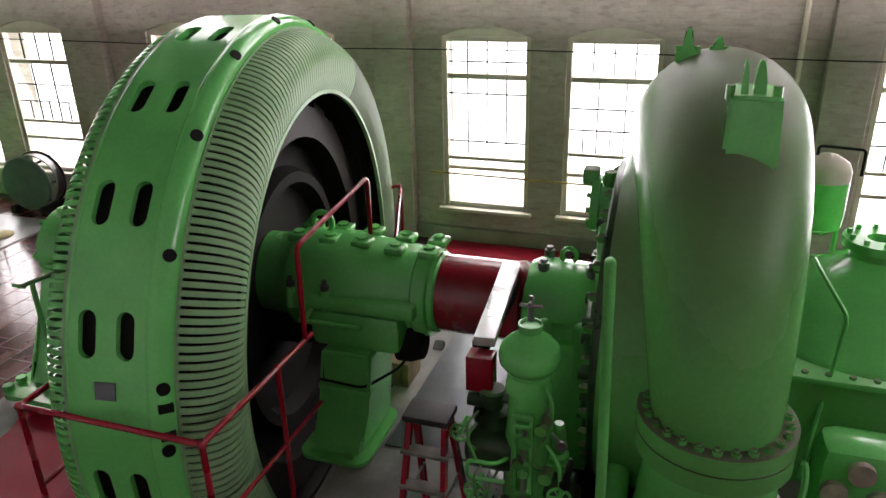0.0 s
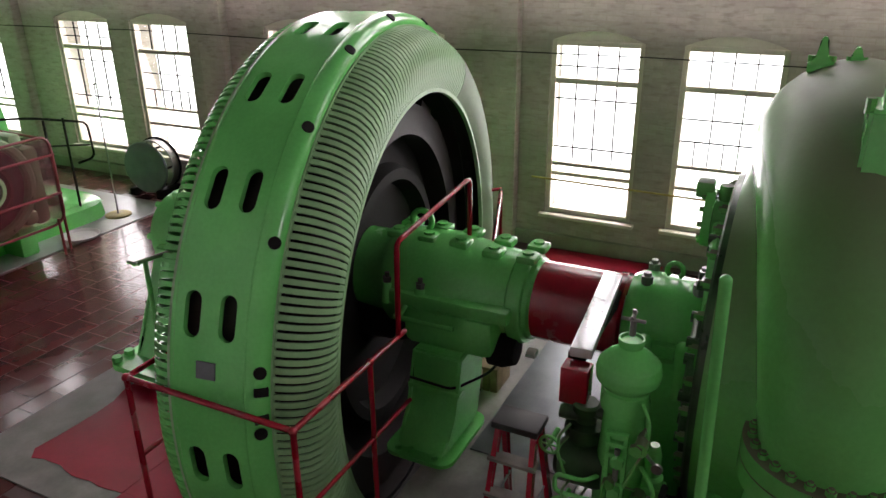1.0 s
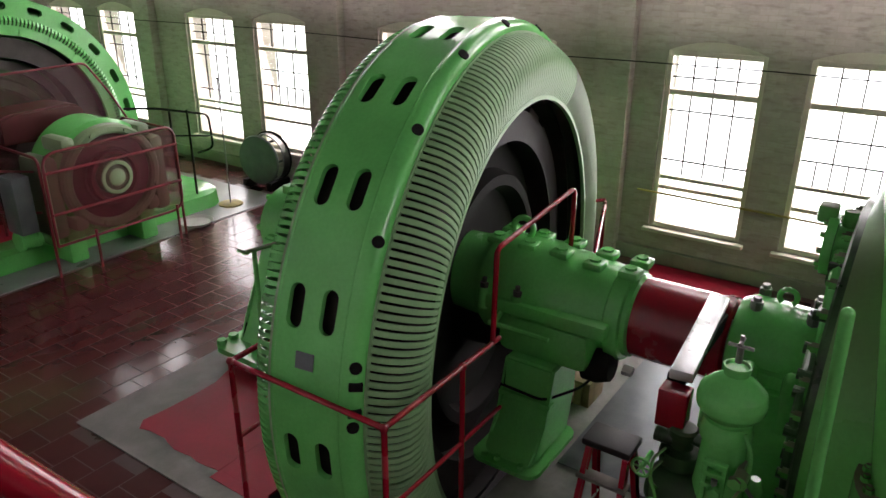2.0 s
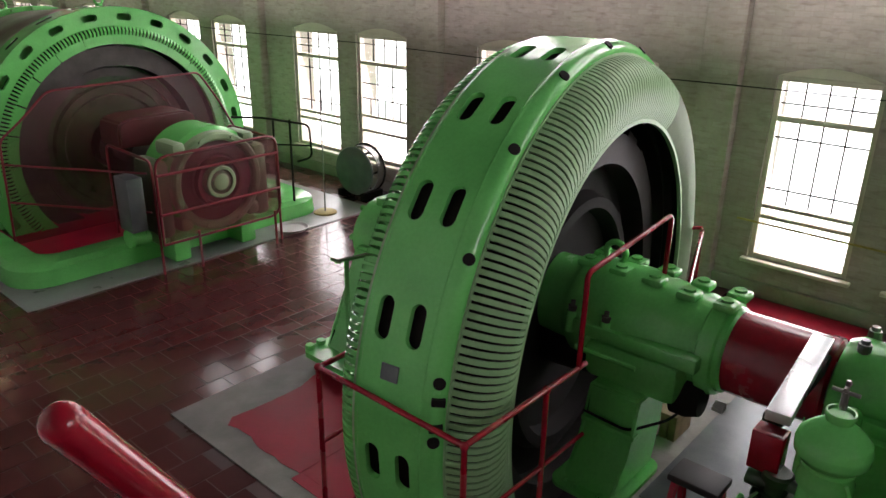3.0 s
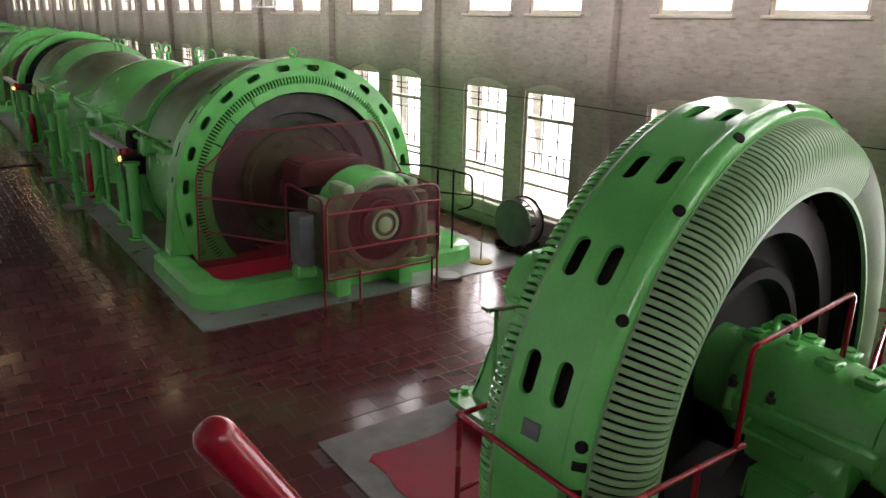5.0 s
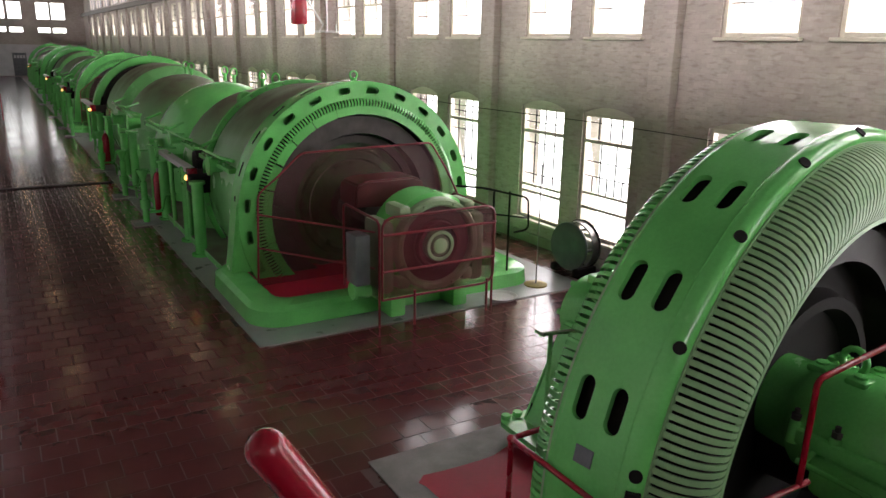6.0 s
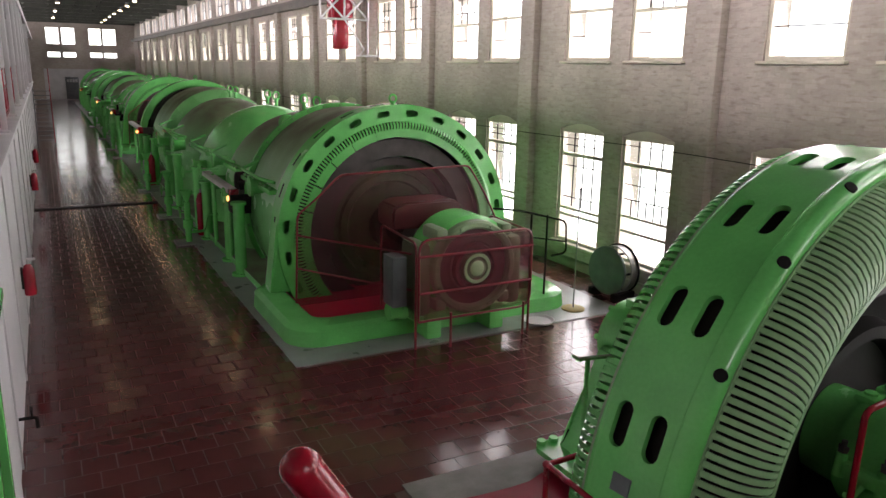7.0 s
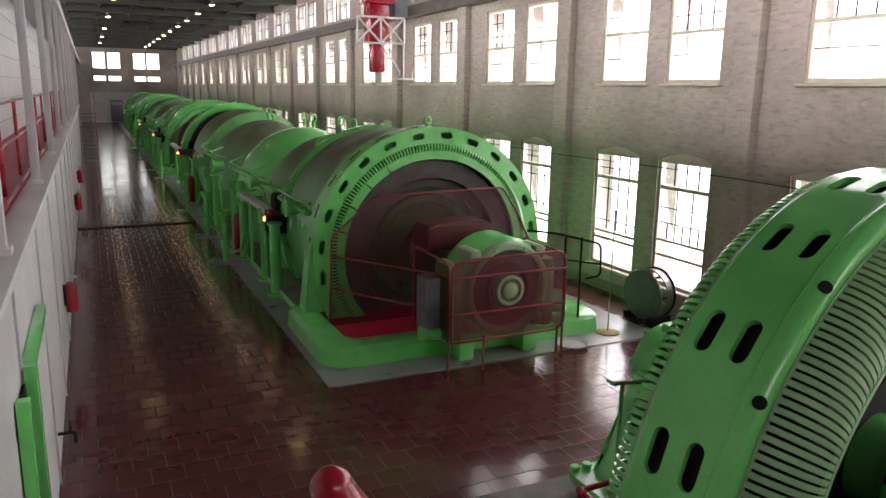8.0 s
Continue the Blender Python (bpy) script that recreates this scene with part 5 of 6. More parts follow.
        top_lug = part("top_lug", bm, GREEN, e)
        for sy in (-0.75, 0.75):
            bm = B()
            rod(bm, (x, yy + sy * w, 2.02), (x, yy + sy * w, 2.07), 0.024, 8)
            part("lug_bolt", bm, GREEN_DULL, top_lug)
    # bypass valve group on the gate side
    bm = B()
    rod(bm, (-0.1, 0.45, 0.95), (-0.1, 0.80, 0.95), 0.15, 20)
    rod(bm, (-0.1, 0.76, 0.95), (-0.1, 0.82, 0.95), 0.21, 20)
    valve = part("bypass_valve", bm, GREEN, e)
    for k in range(10):
        a = 2 * math.pi * k / 10
        bm = B()
        rod(bm, (-0.1 + 0.17 * math.cos(a), 0.81, 0.95 + 0.17 * math.sin(a)), (-0.1 + 0.17 * math.cos(a), 0.85, 0.95 + 0.17 * math.sin(a)), 0.02, 6)
        part("valve_bolt", bm, GREEN_DULL, valve)
    bm = B()
    box(bm, -0.16, -0.02, 0.78, 0.90, 1.10, 1.22, 0.02)
    rod(bm, (-0.1, 0.7, 1.0), (-0.1, 0.7, 1.2), 0.05, 12)
    part("valve_motor", bm, GREEN_DULL, e)
    bm = B()
    pipe(bm, [(-0.25, 0.7, 0.95), (-0.5, 0.68, 0.8), (-0.62, 0.66, 0.35), (-0.62, 0.66, -0.2)], 0.05)
    part("bypass_pipe", bm, GREEN, e)
    bm = B()
    pipe(bm, [(-0.3, 0.62, 1.02), (-0.62, 0.58, 1.0), (-0.8, 0.56, 0.75)], 0.03)
    part("vent_pipe", bm, GREEN_DULL, e)
    return e


near_turbine()


# ---- pads on the floor ----
def pad(name, x0, x1, y0, y1, z, mat, label, hole=None):
    bm = B()
    if hole:
        a, b, c, d = hole
        box(bm, x0, x1, y0, c, -0.005, z)
        box(bm, x0, x1, d, y1, -0.005, z)
        box(bm, x0, a, c, d, -0.005, z)
        box(bm, b, x1, c, d, -0.005, z)
    else:
        box(bm, x0, x1, y0, y1, -0.005, z, 0.003)
    return tagged(part(name, bm, mat, None, "", False), label, "floor pad", kind="structure")


pad("pad_far_units", 2.68, 8.45, 9.13, 85.0, 0.012, GREYPAINT, "grey painted margin round the machine plinths")
pad("pad_near_unit", 2.74, 8.35, -6.0, 5.86, 0.014, CONCRETE, "worn grey concrete margin round the near machine", (3.04, 7.95, 2.30, 4.25))
bm = B()
rnd = random.Random(4)
edge = [(3.02, 4.3)]
for k in range(10):
    edge.append((3.02 + rnd.uniform(-0.03, 0.03), 4.3 + 0.1 * (k + 1)))
for k in range(24):
    edge.append((3.1 + 0.2 * k, 5.38 + rnd.uniform(-0.05, 0.05)))
edge += [(7.9, 5.3), (7.9, 4.26), (3.02, 4.26)]
prism(bm, edge, "z", 0.0141, 0.019)
tagged(part("red_floor_paint", bm, RED_FLOOR, None, "", False), "bright red floor paint with ragged edge", "floor paint", kind="structure")
bm = B()
box(bm, 2.93, 3.036, 2.2, 4.256, 0.0145, 0.019)
box(bm, 3.037, 3.42, 3.70, 4.256, 0.0, 0.019)
box(bm, 3.421, 4.60, 3.88, 4.256, 0.0, 0.019)
tagged(part("red_floor_strip", bm, RED_FLOOR, None, "", False), "bright red floor paint along the pit", "floor paint", kind="structure")
bm = B()
box(bm, 8.85, 9.3, 1.3, 2.98, 0.0005, 0.006)
tagged(part("red_floor_mat", bm, RED_FLOOR, None, "", False), "red painted floor by the wall", "floor paint", kind="structure")
bm = B()
box(bm, 4.7, 6.9, 0.95, 2.02, 0.0145, 0.03, 0.004)
box(bm, 4.72, 6.88, 1.30, 1.312, 0.0301, 0.034)
tagged(part("floor_plate", bm, DIMGREY), "scuffed silver steel floor plate", "floor plate")


# dark sheet laid in to stand for the shade around the governor
bm = B()
box(bm, 3.3, 8.2, -1.1, 0.93, 0.0145, 0.024, 0.003)
tagged(part("shade_floor_plate", bm, DARK), "dark sheet standing for the shaded floor below the shaft", "floor plate")


# ---- near guard rail ----
def near_rail():
    e = thing("guard_rail", 0, 0, 0, "red pipe guard rail round the near generator", "guard rail", "guard rails")
    r, z, x0, ya, yb = 0.021, 1.30, 2.875, 2.36, 3.74
    bm = B()
    sweep(bm, bend([(4.6, yb + 0.05, z), (x0, yb, z), (x0, ya, z), (4.25, ya, z)], 0.04), r, 10)
    part("top_rail", bm, RED, e)
    bm = B()
    sweep(bm, bend([(4.4, yb + 0.05, 0.66), (x0, yb, 0.66)], 0.04), r * 0.8, 10)
    part("mid_rail", bm, RED, e)
    bm = B()
    sweep(bm, bend([(x0, ya, 0.66), (4.3, ya, 0.66)], 0.04), r * 0.8, 10)
    part("mid_rail", bm, RED, e)
    for x, y in ((x0, yb), (x0, ya), (3.75, ya), (4.6, yb + 0.05)):
        bm = B()
        rod(bm, (x, y, 0.0), (x, y, z), r, 10)
        rod(bm, (x, y, 0.012), (x, y, 0.03), 0.05, 12)
        ball(bm, (x, y, z), r * 1.5, 10)
        part("post", bm, RED, e)
    bm = B()
    sweep(bm, bend([(4.15, ya, z), (4.17, ya, 2.04), (5.42, ya, 2.17), (5.42, ya, 1.4)], 0.07), r, 10)
    part("raised_rail", bm, RED, e)
    bm = B()
    sweep(bm, bend([(6.0, ya + 0.02, z), (7.78, 3.02, z), (7.78, 3.02, 0.0)], 0.05), r, 10)
    rod(bm, (7.78, 3.02, z), (7.6, 3.2, z), r, 8)
    part("far_rail", bm, RED, e)
    return e


near_rail()


# ---- governor, ladder, beam ----
def governor():
    e = thing("governor", 3.92, 0.63, -0.09, "green speed governor with bell-shaped cover and many linkages", "governor")
    bm = B()
    lathe(bm, [(0.0, 1.895), (0.06, 1.895), (0.066, 1.912), (0.076, 1.912), (0.08, 1.895), (0.068, 1.855), (0.078, 1.846), (0.082, 1.842), (0.134, 1.803), (0.182, 1.752), (0.185, 1.748), (0.195, 1.702), (0.196, 1.698), (0.192, 1.648), (0.190, 1.644), (0.157, 1.602), (0.153, 1.598), (0.122, 1.59), (0.0, 1.59)], 36, axis="z")
    part("bell_cover", bm, GREEN, e)
    bm = B()
    lathe(bm, [(0.0, 1.60), (0.12, 1.60), (0.122, 1.565), (0.138, 1.56), (0.14, 1.50), (0.15, 1.48), (0.15, 1.44), (0.125, 1.425), (0.135, 1.25), (0.155, 1.0), (0.16, 0.5), (0.0, 0.5)], 28, axis="z")
    part("column", bm, GREEN, e)
    # lower governor parts take the darkened green in place of real shade
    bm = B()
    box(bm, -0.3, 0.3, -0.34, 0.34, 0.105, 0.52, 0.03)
    part("sump", bm, SHADE_GREEN, e, "green sump box darkened as in shade")
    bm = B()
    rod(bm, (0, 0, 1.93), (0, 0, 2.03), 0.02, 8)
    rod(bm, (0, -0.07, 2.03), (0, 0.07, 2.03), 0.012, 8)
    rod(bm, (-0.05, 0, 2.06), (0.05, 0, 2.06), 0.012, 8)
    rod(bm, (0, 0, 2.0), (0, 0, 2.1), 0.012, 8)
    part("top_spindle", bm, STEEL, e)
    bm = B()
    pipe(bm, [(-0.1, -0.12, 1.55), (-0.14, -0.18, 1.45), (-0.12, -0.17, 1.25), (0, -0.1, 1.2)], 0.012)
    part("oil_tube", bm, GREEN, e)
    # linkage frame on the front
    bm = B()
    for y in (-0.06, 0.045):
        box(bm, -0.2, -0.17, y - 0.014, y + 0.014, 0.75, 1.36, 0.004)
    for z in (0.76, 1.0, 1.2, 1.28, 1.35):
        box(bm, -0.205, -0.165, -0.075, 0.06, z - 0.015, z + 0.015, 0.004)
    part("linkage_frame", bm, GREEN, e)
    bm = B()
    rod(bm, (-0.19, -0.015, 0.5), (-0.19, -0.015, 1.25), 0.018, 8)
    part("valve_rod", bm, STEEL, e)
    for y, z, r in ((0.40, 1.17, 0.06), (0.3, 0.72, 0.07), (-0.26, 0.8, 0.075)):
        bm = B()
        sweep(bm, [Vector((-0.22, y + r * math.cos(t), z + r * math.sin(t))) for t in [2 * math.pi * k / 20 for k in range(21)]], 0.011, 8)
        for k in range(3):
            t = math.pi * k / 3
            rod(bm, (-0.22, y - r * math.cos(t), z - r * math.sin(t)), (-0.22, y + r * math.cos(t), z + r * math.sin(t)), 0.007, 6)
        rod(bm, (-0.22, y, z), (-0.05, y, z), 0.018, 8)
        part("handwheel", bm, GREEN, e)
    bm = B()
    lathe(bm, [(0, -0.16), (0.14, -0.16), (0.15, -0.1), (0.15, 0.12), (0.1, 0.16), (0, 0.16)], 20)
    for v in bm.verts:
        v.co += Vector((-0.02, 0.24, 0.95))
    part("servo_cylinder", bm, SHADE_GREEN, e, "green servo cylinder darkened as in shade")
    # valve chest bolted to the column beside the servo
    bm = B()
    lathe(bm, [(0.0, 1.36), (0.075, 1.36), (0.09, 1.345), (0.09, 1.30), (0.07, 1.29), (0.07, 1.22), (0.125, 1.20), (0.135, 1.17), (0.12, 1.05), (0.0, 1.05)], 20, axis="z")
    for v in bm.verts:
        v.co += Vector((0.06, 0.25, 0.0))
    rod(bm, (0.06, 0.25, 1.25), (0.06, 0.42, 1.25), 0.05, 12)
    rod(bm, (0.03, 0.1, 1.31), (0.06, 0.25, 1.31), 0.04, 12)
    part("valve_chest", bm, SHADE_GREEN, e, "green valve chest darkened as in shade")
    bm = B()
    lathe(bm, [(0, -0.1), (0.1, -0.1), (0.11, 0.1), (0, 0.1)], 20)
    for v in bm.verts:
        v.co += Vector((0.02, -0.22, 0.7))
    part("dashpot", bm, SHADE_GREEN, e)
    for pts in ([(-0.15, 0.1, 0.98), (-0.26, 0.16, 1.0), (-0.26, 0.34, 1.0), (-0.26, 0.34, 0.86), (-0.22, 0.1, 0.84)], [(-0.2, 0.34, 0.7), (-0.32, 0.34, 0.6), (-0.32, 0.1, 0.58), (-0.2, 0.05, 0.6)],
                [(-0.1, -0.15, 1.1), (-0.22, -0.25, 1.05), (-0.22, -0.28, 0.6)], [(-0.31, 0.28, 0.4), (-0.4, 0.3, 0.4), (-0.4, -0.2, 0.42), (-0.31, -0.2, 0.42)]):
        bm = B()
        pipe(bm, pts, 0.015, 0.05)
        part("pipe", bm, GREEN, e)
    for y, z in ((0.12, 0.62), (-0.16, 0.92), (-0.15, 1.3)):
        bm = B()
        rod(bm, (-0.22, y, z), (-0.13, y, z), 0.045, 12)
        part("valve_cap", bm, GREEN_DULL, e)
    bm = B()
    rod(bm, (-0.17, -0.25, 1.16), (-0.15, -0.25, 1.16), 0.035, 14)
    rod(bm, (-0.15, -0.25, 1.16), (0.0, -0.12, 1.16), 0.012, 8)
    part("gauge", bm, STEEL, e, "small round steel gauge")
    rnd = random.Random(11)
    for k in range(16):
        y, z = rnd.uniform(-0.3, 0.32), rnd.uniform(0.5, 1.3)
        bm = B()
        if k % 2:
            pipe(bm, [(-0.1, y, z), (-0.24 - 0.04 * rnd.random(), y + 0.02, z + 0.02), (-0.26, y + rnd.uniform(-0.1, 0.1), z - rnd.uniform(0.12, 0.3)), (-0.1, y, z - 0.32)], 0.010, 0.04, 8)
            part("tube", bm, GREEN_DULL, e)
        else:
            rod(bm, (0.0, y, z), (-0.23, y, z), 0.022, 8)
            rod(bm, (-0.2, y, z), (-0.24, y, z), 0.04, 6)
            part("fitting", bm, (GREEN, GREEN_DULL, SHADE_GREEN, DARK)[k // 2 % 4], e)
    for y in (-0.2, 0.2):
        bm = B()
        lathe(bm, [(0.0, 1.2), (0.03, 1.2), (0.05, 1.14), (0.05, 0.98), (0.075, 0.96), (0.075, 0.9), (0.0, 0.9)], 16, axis="z")
        for v in bm.verts:
            v.co += Vector((0.02, y, 0))
        part("spring_tube", bm, GREEN, e)
    bm = B()
    box(bm, -0.06, 0.06, -0.3, 0.3, 0.86, 0.92, 0.015)
    part("cross_bar", bm, GREEN, e)
    return e


governor()


def step_ladder():
    e = thing("step_ladder", 3.70, 1.23, 0.014, "red fibreglass step ladder with grey treads and black top", "ladder")
    h, w = 1.17, 0.13
    for sx, foot, spread in ((-1, 0.34, 0), (1, -0.34, 0)):
        for sy in (-1, 1):
            bm = B()
            a, b = Vector((-foot, sy * (w + 0.05), 0.0)), Vector((-foot * 0.12, sy * w, h))
            # pressed channel: a broad web with two flanges
            d = b - a
            for u, v in ((0.0, 0.0), (-0.026, -0.014 * sy), (0.026, -0.014 * sy)):
                hx, hy = (0.03, 0.004) if u == 0 else (0.004, 0.016)
                low = [bm.verts.new(a + Vector((u + p * hx, v + q * hy, 0))) for p, q in ((-1, -1), (1, -1), (1, 1), (-1, 1))]
                top = [bm.verts.new(c.co + d) for c in low]
                bm.faces.new(low[::-1])
                bm.faces.new(top)
                for k in range(4):
                    bm.faces.new((low[k], low[(k + 1) % 4], top[(k + 1) % 4], top[k]))
            part("side_rail", bm, RED, e)
    for k in range(4):
        z = 0.235 * (k + 1)
        f = 1 - 0.88 * z / h
        bm = B()
        box(bm, -0.34 * f - 0.05, -0.34 * f + 0.05, -w - 0.03, w + 0.03, z - 0.012, z + 0.012, 0.004)
        part("tread", bm, TREAD, e)
    bm = B()
    box(bm, -0.11, 0.11, -w - 0.025, w + 0.025, h - 0.02, h + 0.03, 0.012)
    part("top_cap", bm, BLACK, e, "black plastic top")
    for sy in (-1, 1):
        bm = B()
        rod(bm, (-0.2, sy * w, 0.55), (0.2, sy * w, 0.6), 0.008, 6)
        part("brace", bm, STEEL, e)
    return e


step_ladder()
beam = thing("guard_beam", 4.68, 1.02, 1.52, "white metal channel beam with a bright red end box", "beam")
bm = B()
box(bm, -0.62, 0.62, -0.072, 0.072, 0.0, 0.07, 0.008)
bmesh.ops.rotate(bm, verts=bm.verts, cent=(0, 0, 0), matrix=Matrix.Rotation(radians(5), 3, "Z"))
part("channel", bm, CHANNEL, beam)
bm = B()
box(bm, -0.74, -0.60, -0.14, 0.04, -0.28, -0.02, 0.01)
part("end_box", bm, RED, beam, "bright red end box")
bm = B()
rod(bm, (0.42, 0, -1.5), (0.42, 0, 0), 0.03, 10)
part("post", bm, GREEN, beam)
bm = B()
box(bm, -0.55, 0.55, -0.05, 0.05, -0.12, -0.003, 0.01)
part("web", bm, DARK, beam)

bm = B()
rod(bm, (3.42, 0.07, 0.0), (3.42, 0.135, 2.50), 0.031, 16)
ball(bm, (3.42, 0.135, 2.50), 0.031, 16)
rod(bm, (3.42, 0.07, 0.0), (3.42, 0.085, 0.62), 0.075, 16)
tagged(part("stand_pipe", bm, GREEN), "slim upright green pipe before the turbine", "pipe")
crate = thing("wooden_crate", 5.75, 2.3, 0.014, "small pale wooden crate on the floor", "crate")
for k in range(4):
    bm = B()
    box(bm, -0.17, 0.17, -0.16 + 0.08 * k, -0.09 + 0.08 * k, 0.0, 0.24 - 0.01 * k, 0.004)
    part("board", bm, WOOD, crate)
bm = B()
box(bm, -0.19, 0.19, -0.17, 0.16, 0.241, 0.27, 0.004)
part("lid", bm, WOOD, crate)


# ---- equipment south of the near turbine ----
def draft_elbow():
    e = thing("draft_elbow", 6.35, -1.75, 0.014, "green cone-shaped casting with a bolted flange on top", "casing")
    bm = B()
    lathe(bm, [(0.0, 1.60), (0.2, 1.60), (0.22, 1.52), (0.30, 1.46), (1.08, 1.02), (1.12, 0.96), (1.12, 0.0), (0.0, 0.0)], 48, axis="z")
    part("cone", bm, GREEN, e)
    bm = B()
    lathe(bm, [(0.10, 1.60), (0.28, 1.60), (0.28, 1.67), (0.10, 1.67)], 32, closed=True, axis="z")
    flange = part("flange", bm, GREEN, e)
    for k in range(10):
        a = 2 * math.pi * k / 10
        bm = B()
        rod(bm, (0.23 * math.cos(a), 0.23 * math.sin(a), 1.66), (0.23 * math.cos(a), 0.23 * math.sin(a), 1.71), 0.022, 6)
        part("bolt", bm, GREEN, flange)
    bm = B()
    pipe(bm, [(-0.3, 0.51, 1.56), (-1.0, 0.34, 1.4), (-1.27, 0.51, 0.14)], 0.015)
    part("drain_pipe", bm, GREEN, e)
    return e


draft_elbow()
base = thing("machine_base", 5.6, -1.75, 0.014, "green riveted base box with a raised rim", "machine base")
bm = B()
box(bm, -0.4, 1.5, -1.6, 0.7, 0.0, 0.93, 0.02)
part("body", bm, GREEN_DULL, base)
bm = B()
box(bm, -0.45, 1.55, -1.65, 0.75, 0.931, 0.98, 0.012)
base_rim = part("rim", bm, GREEN, base)
for k in range(14):
    bm = B()
    rod(bm, (-0.38, -1.5 + 0.16 * k, 0.98), (-0.38, -1.5 + 0.16 * k, 1.0), 0.025, 6)
    part("rivet", bm, GREEN_DULL, base_rim)
manifold = thing("pipe_manifold", 4.55, -1.5, 0.014, "green manifold plate with three pale round port covers", "manifold")
bm = B()
box(bm, -0.05, 0.35, -0.42, 0.28, 0.0, 0.84, 0.14)
part("body", bm, GREEN, manifold)
for y, z in ((0.02, 0.70), (0.16, 0.52), (-0.12, 0.50)):
    bm = B()
    rod(bm, (-0.09, y, z), (-0.04, y, z), 0.085, 24)
    part("port_cover", bm, PORTPALE, manifold, "pale worn port cover")
tank = thing("oil_tank", 7.5, -1.46, 0.014, "green upright oil tank with cream top and pipework", "tank")
bm = B()
lathe(bm, [(0.0, 1.25), (0.12, 1.27), (0.21, 1.34), (0.22, 1.45), (0.22, 1.80), (0.0, 1.80)], 32, axis="z")
part("shell", bm, GREEN, tank)
bm = B()
lathe(bm, [(0.0, 2.05), (0.08, 2.04), (0.19, 1.97), (0.22, 1.9), (0.22, 1.801), (0, 1.801)], 32, axis="z")
part("dome_top", bm, CREAM, tank, "cream painted top")
bm = B()
pipe(bm, [(0, 0.1, 2.03), (0, 0.1, 2.12), (0, -0.3, 2.1), (0, -0.3, 1.85)], 0.014, 0.04)
part("vent_pipe", bm, DARK, tank)
for a in (30, 150, 270):
    bm = B()
    rod(bm, (0.18 * math.cos(radians(a)), 0.18 * math.sin(radians(a)), 0.0), (0.18 * math.cos(radians(a)), 0.18 * math.sin(radians(a)), 1.36), 0.025, 8)
    part("leg", bm, GREEN, tank)


# ---- by the window wall ----
def cable_drum():
    e = thing("cable_drum", 8.85, 9.95, 0.0, "grey metal drum with two flanges on a low stand", "drum", rz=-84)
    bm = B()
    lathe(bm, [(0.0, -0.2), (0.5, -0.2), (0.52, -0.17), (0.5, -0.14), (0.0, -0.14)], 40)
    for v in bm.verts:
        v.co.z += 0.56
    part("back_flange", bm, DIMGREY, e)
    for k in range(6):
        t = 2 * math.pi * k / 6
        bm = B()
        rod(bm, (0.44 * math.cos(t), -0.15, 0.56 + 0.44 * math.sin(t)), (0.44 * math.cos(t), 0.06, 0.56 + 0.44 * math.sin(t)), 0.025, 8)
        part("tie_bar", bm, DARK, e)
    bm = B()
    lathe(bm, [(0.5, 0.03), (0.5, 0.2), (0.47, 0.2), (0.47, 0.03)], 40, closed=True)
    for v in bm.verts:
        v.co.z += 0.56
    part("shell", bm, STEEL, e)
    bm = B()
    lathe(bm, [(0.53, 0.2), (0.53, 0.23), (0.46, 0.23), (0.46, 0.2)], 40, closed=True)
    for v in bm.verts:
        v.co.z += 0.56
    part("front_ring", bm, DARK, e)
    for sx in (-1, 1):
        bm = B()
        box(bm, sx * 0.32 - 0.06, sx * 0.32 + 0.06, -0.3, 0.3, 0.0, 0.14, 0.01)
        part("chock", bm, DARK, e)
    e.scale = (0.87, 0.87, 0.87)
    return e


cable_drum()
st = thing("barrier_stand", 7.69, 9.57, 0.013, "thin pole standing on a round yellow base plate", "stand")
bm = B()
lathe(bm, [(0.0, 0.03), (0.17, 0.03), (0.2, 0.015), (0.2, 0.0), (0.0, 0.0)], 32, axis="z")
part("base_plate", bm, BRASS, st, "round yellow base")
bm = B()
rod(bm, (0, 0, 0.03), (0, 0, 2.08), 0.012, 8)
part("pole", bm, STEEL, st)
bm = B()
rod(bm, (-0.03, 0, 2.08), (0.03, 0, 2.08), 0.014, 8)
part("tip", bm, DARK, st)
vp = thing("valve_pipe", 4.03, 4.75, 0.014, "thin green standpipe with a small brass valve", "valve")
bm = B()
rod(bm, (0, 0, 0), (0, 0, 1.5), 0.022, 10)
part("stem", bm, GREEN, vp)
bm = B()
rod(bm, (-0.12, 0, 1.52), (0.3, 0, 1.48), 0.02, 10)
rod(bm, (-0.12, -0.06, 1.53), (-0.12, 0.06, 1.53), 0.015, 8)
part("cross_arm", bm, GREEN_DULL, vp)
bm = B()
pts = []
for k in range(60):
    y = -8.5 + 1.7 * k
    pts.append((9.234, y, 2.68 + 0.02 * math.sin(k * 1.3)))
sweep(bm, pts, 0.008, 6)
tagged(part("wall_cable", bm, DARK), "thin dark cable strung along the window wall", "cable")
bm = B()
pipe(bm, [(9.36, 3.2, 1.0), (9.36, 0.0, 0.96), (9.36, -1.4, 0.95)], 0.014)
tagged(part("yellow_conduit", bm, BRASS), "thin yellow pipe across the lower windows", "pipe")
bm = B()
pipe(bm, [(9.35, -1.3, 6.0), (9.35, -1.3, 1.9), (9.2, -1.25, 1.8), (9.2, -1.2, 0.0)], 0.03)
tagged(part("downpipe", bm, CREAM), "cream painted pipe down the wall pilaster", "pipe")


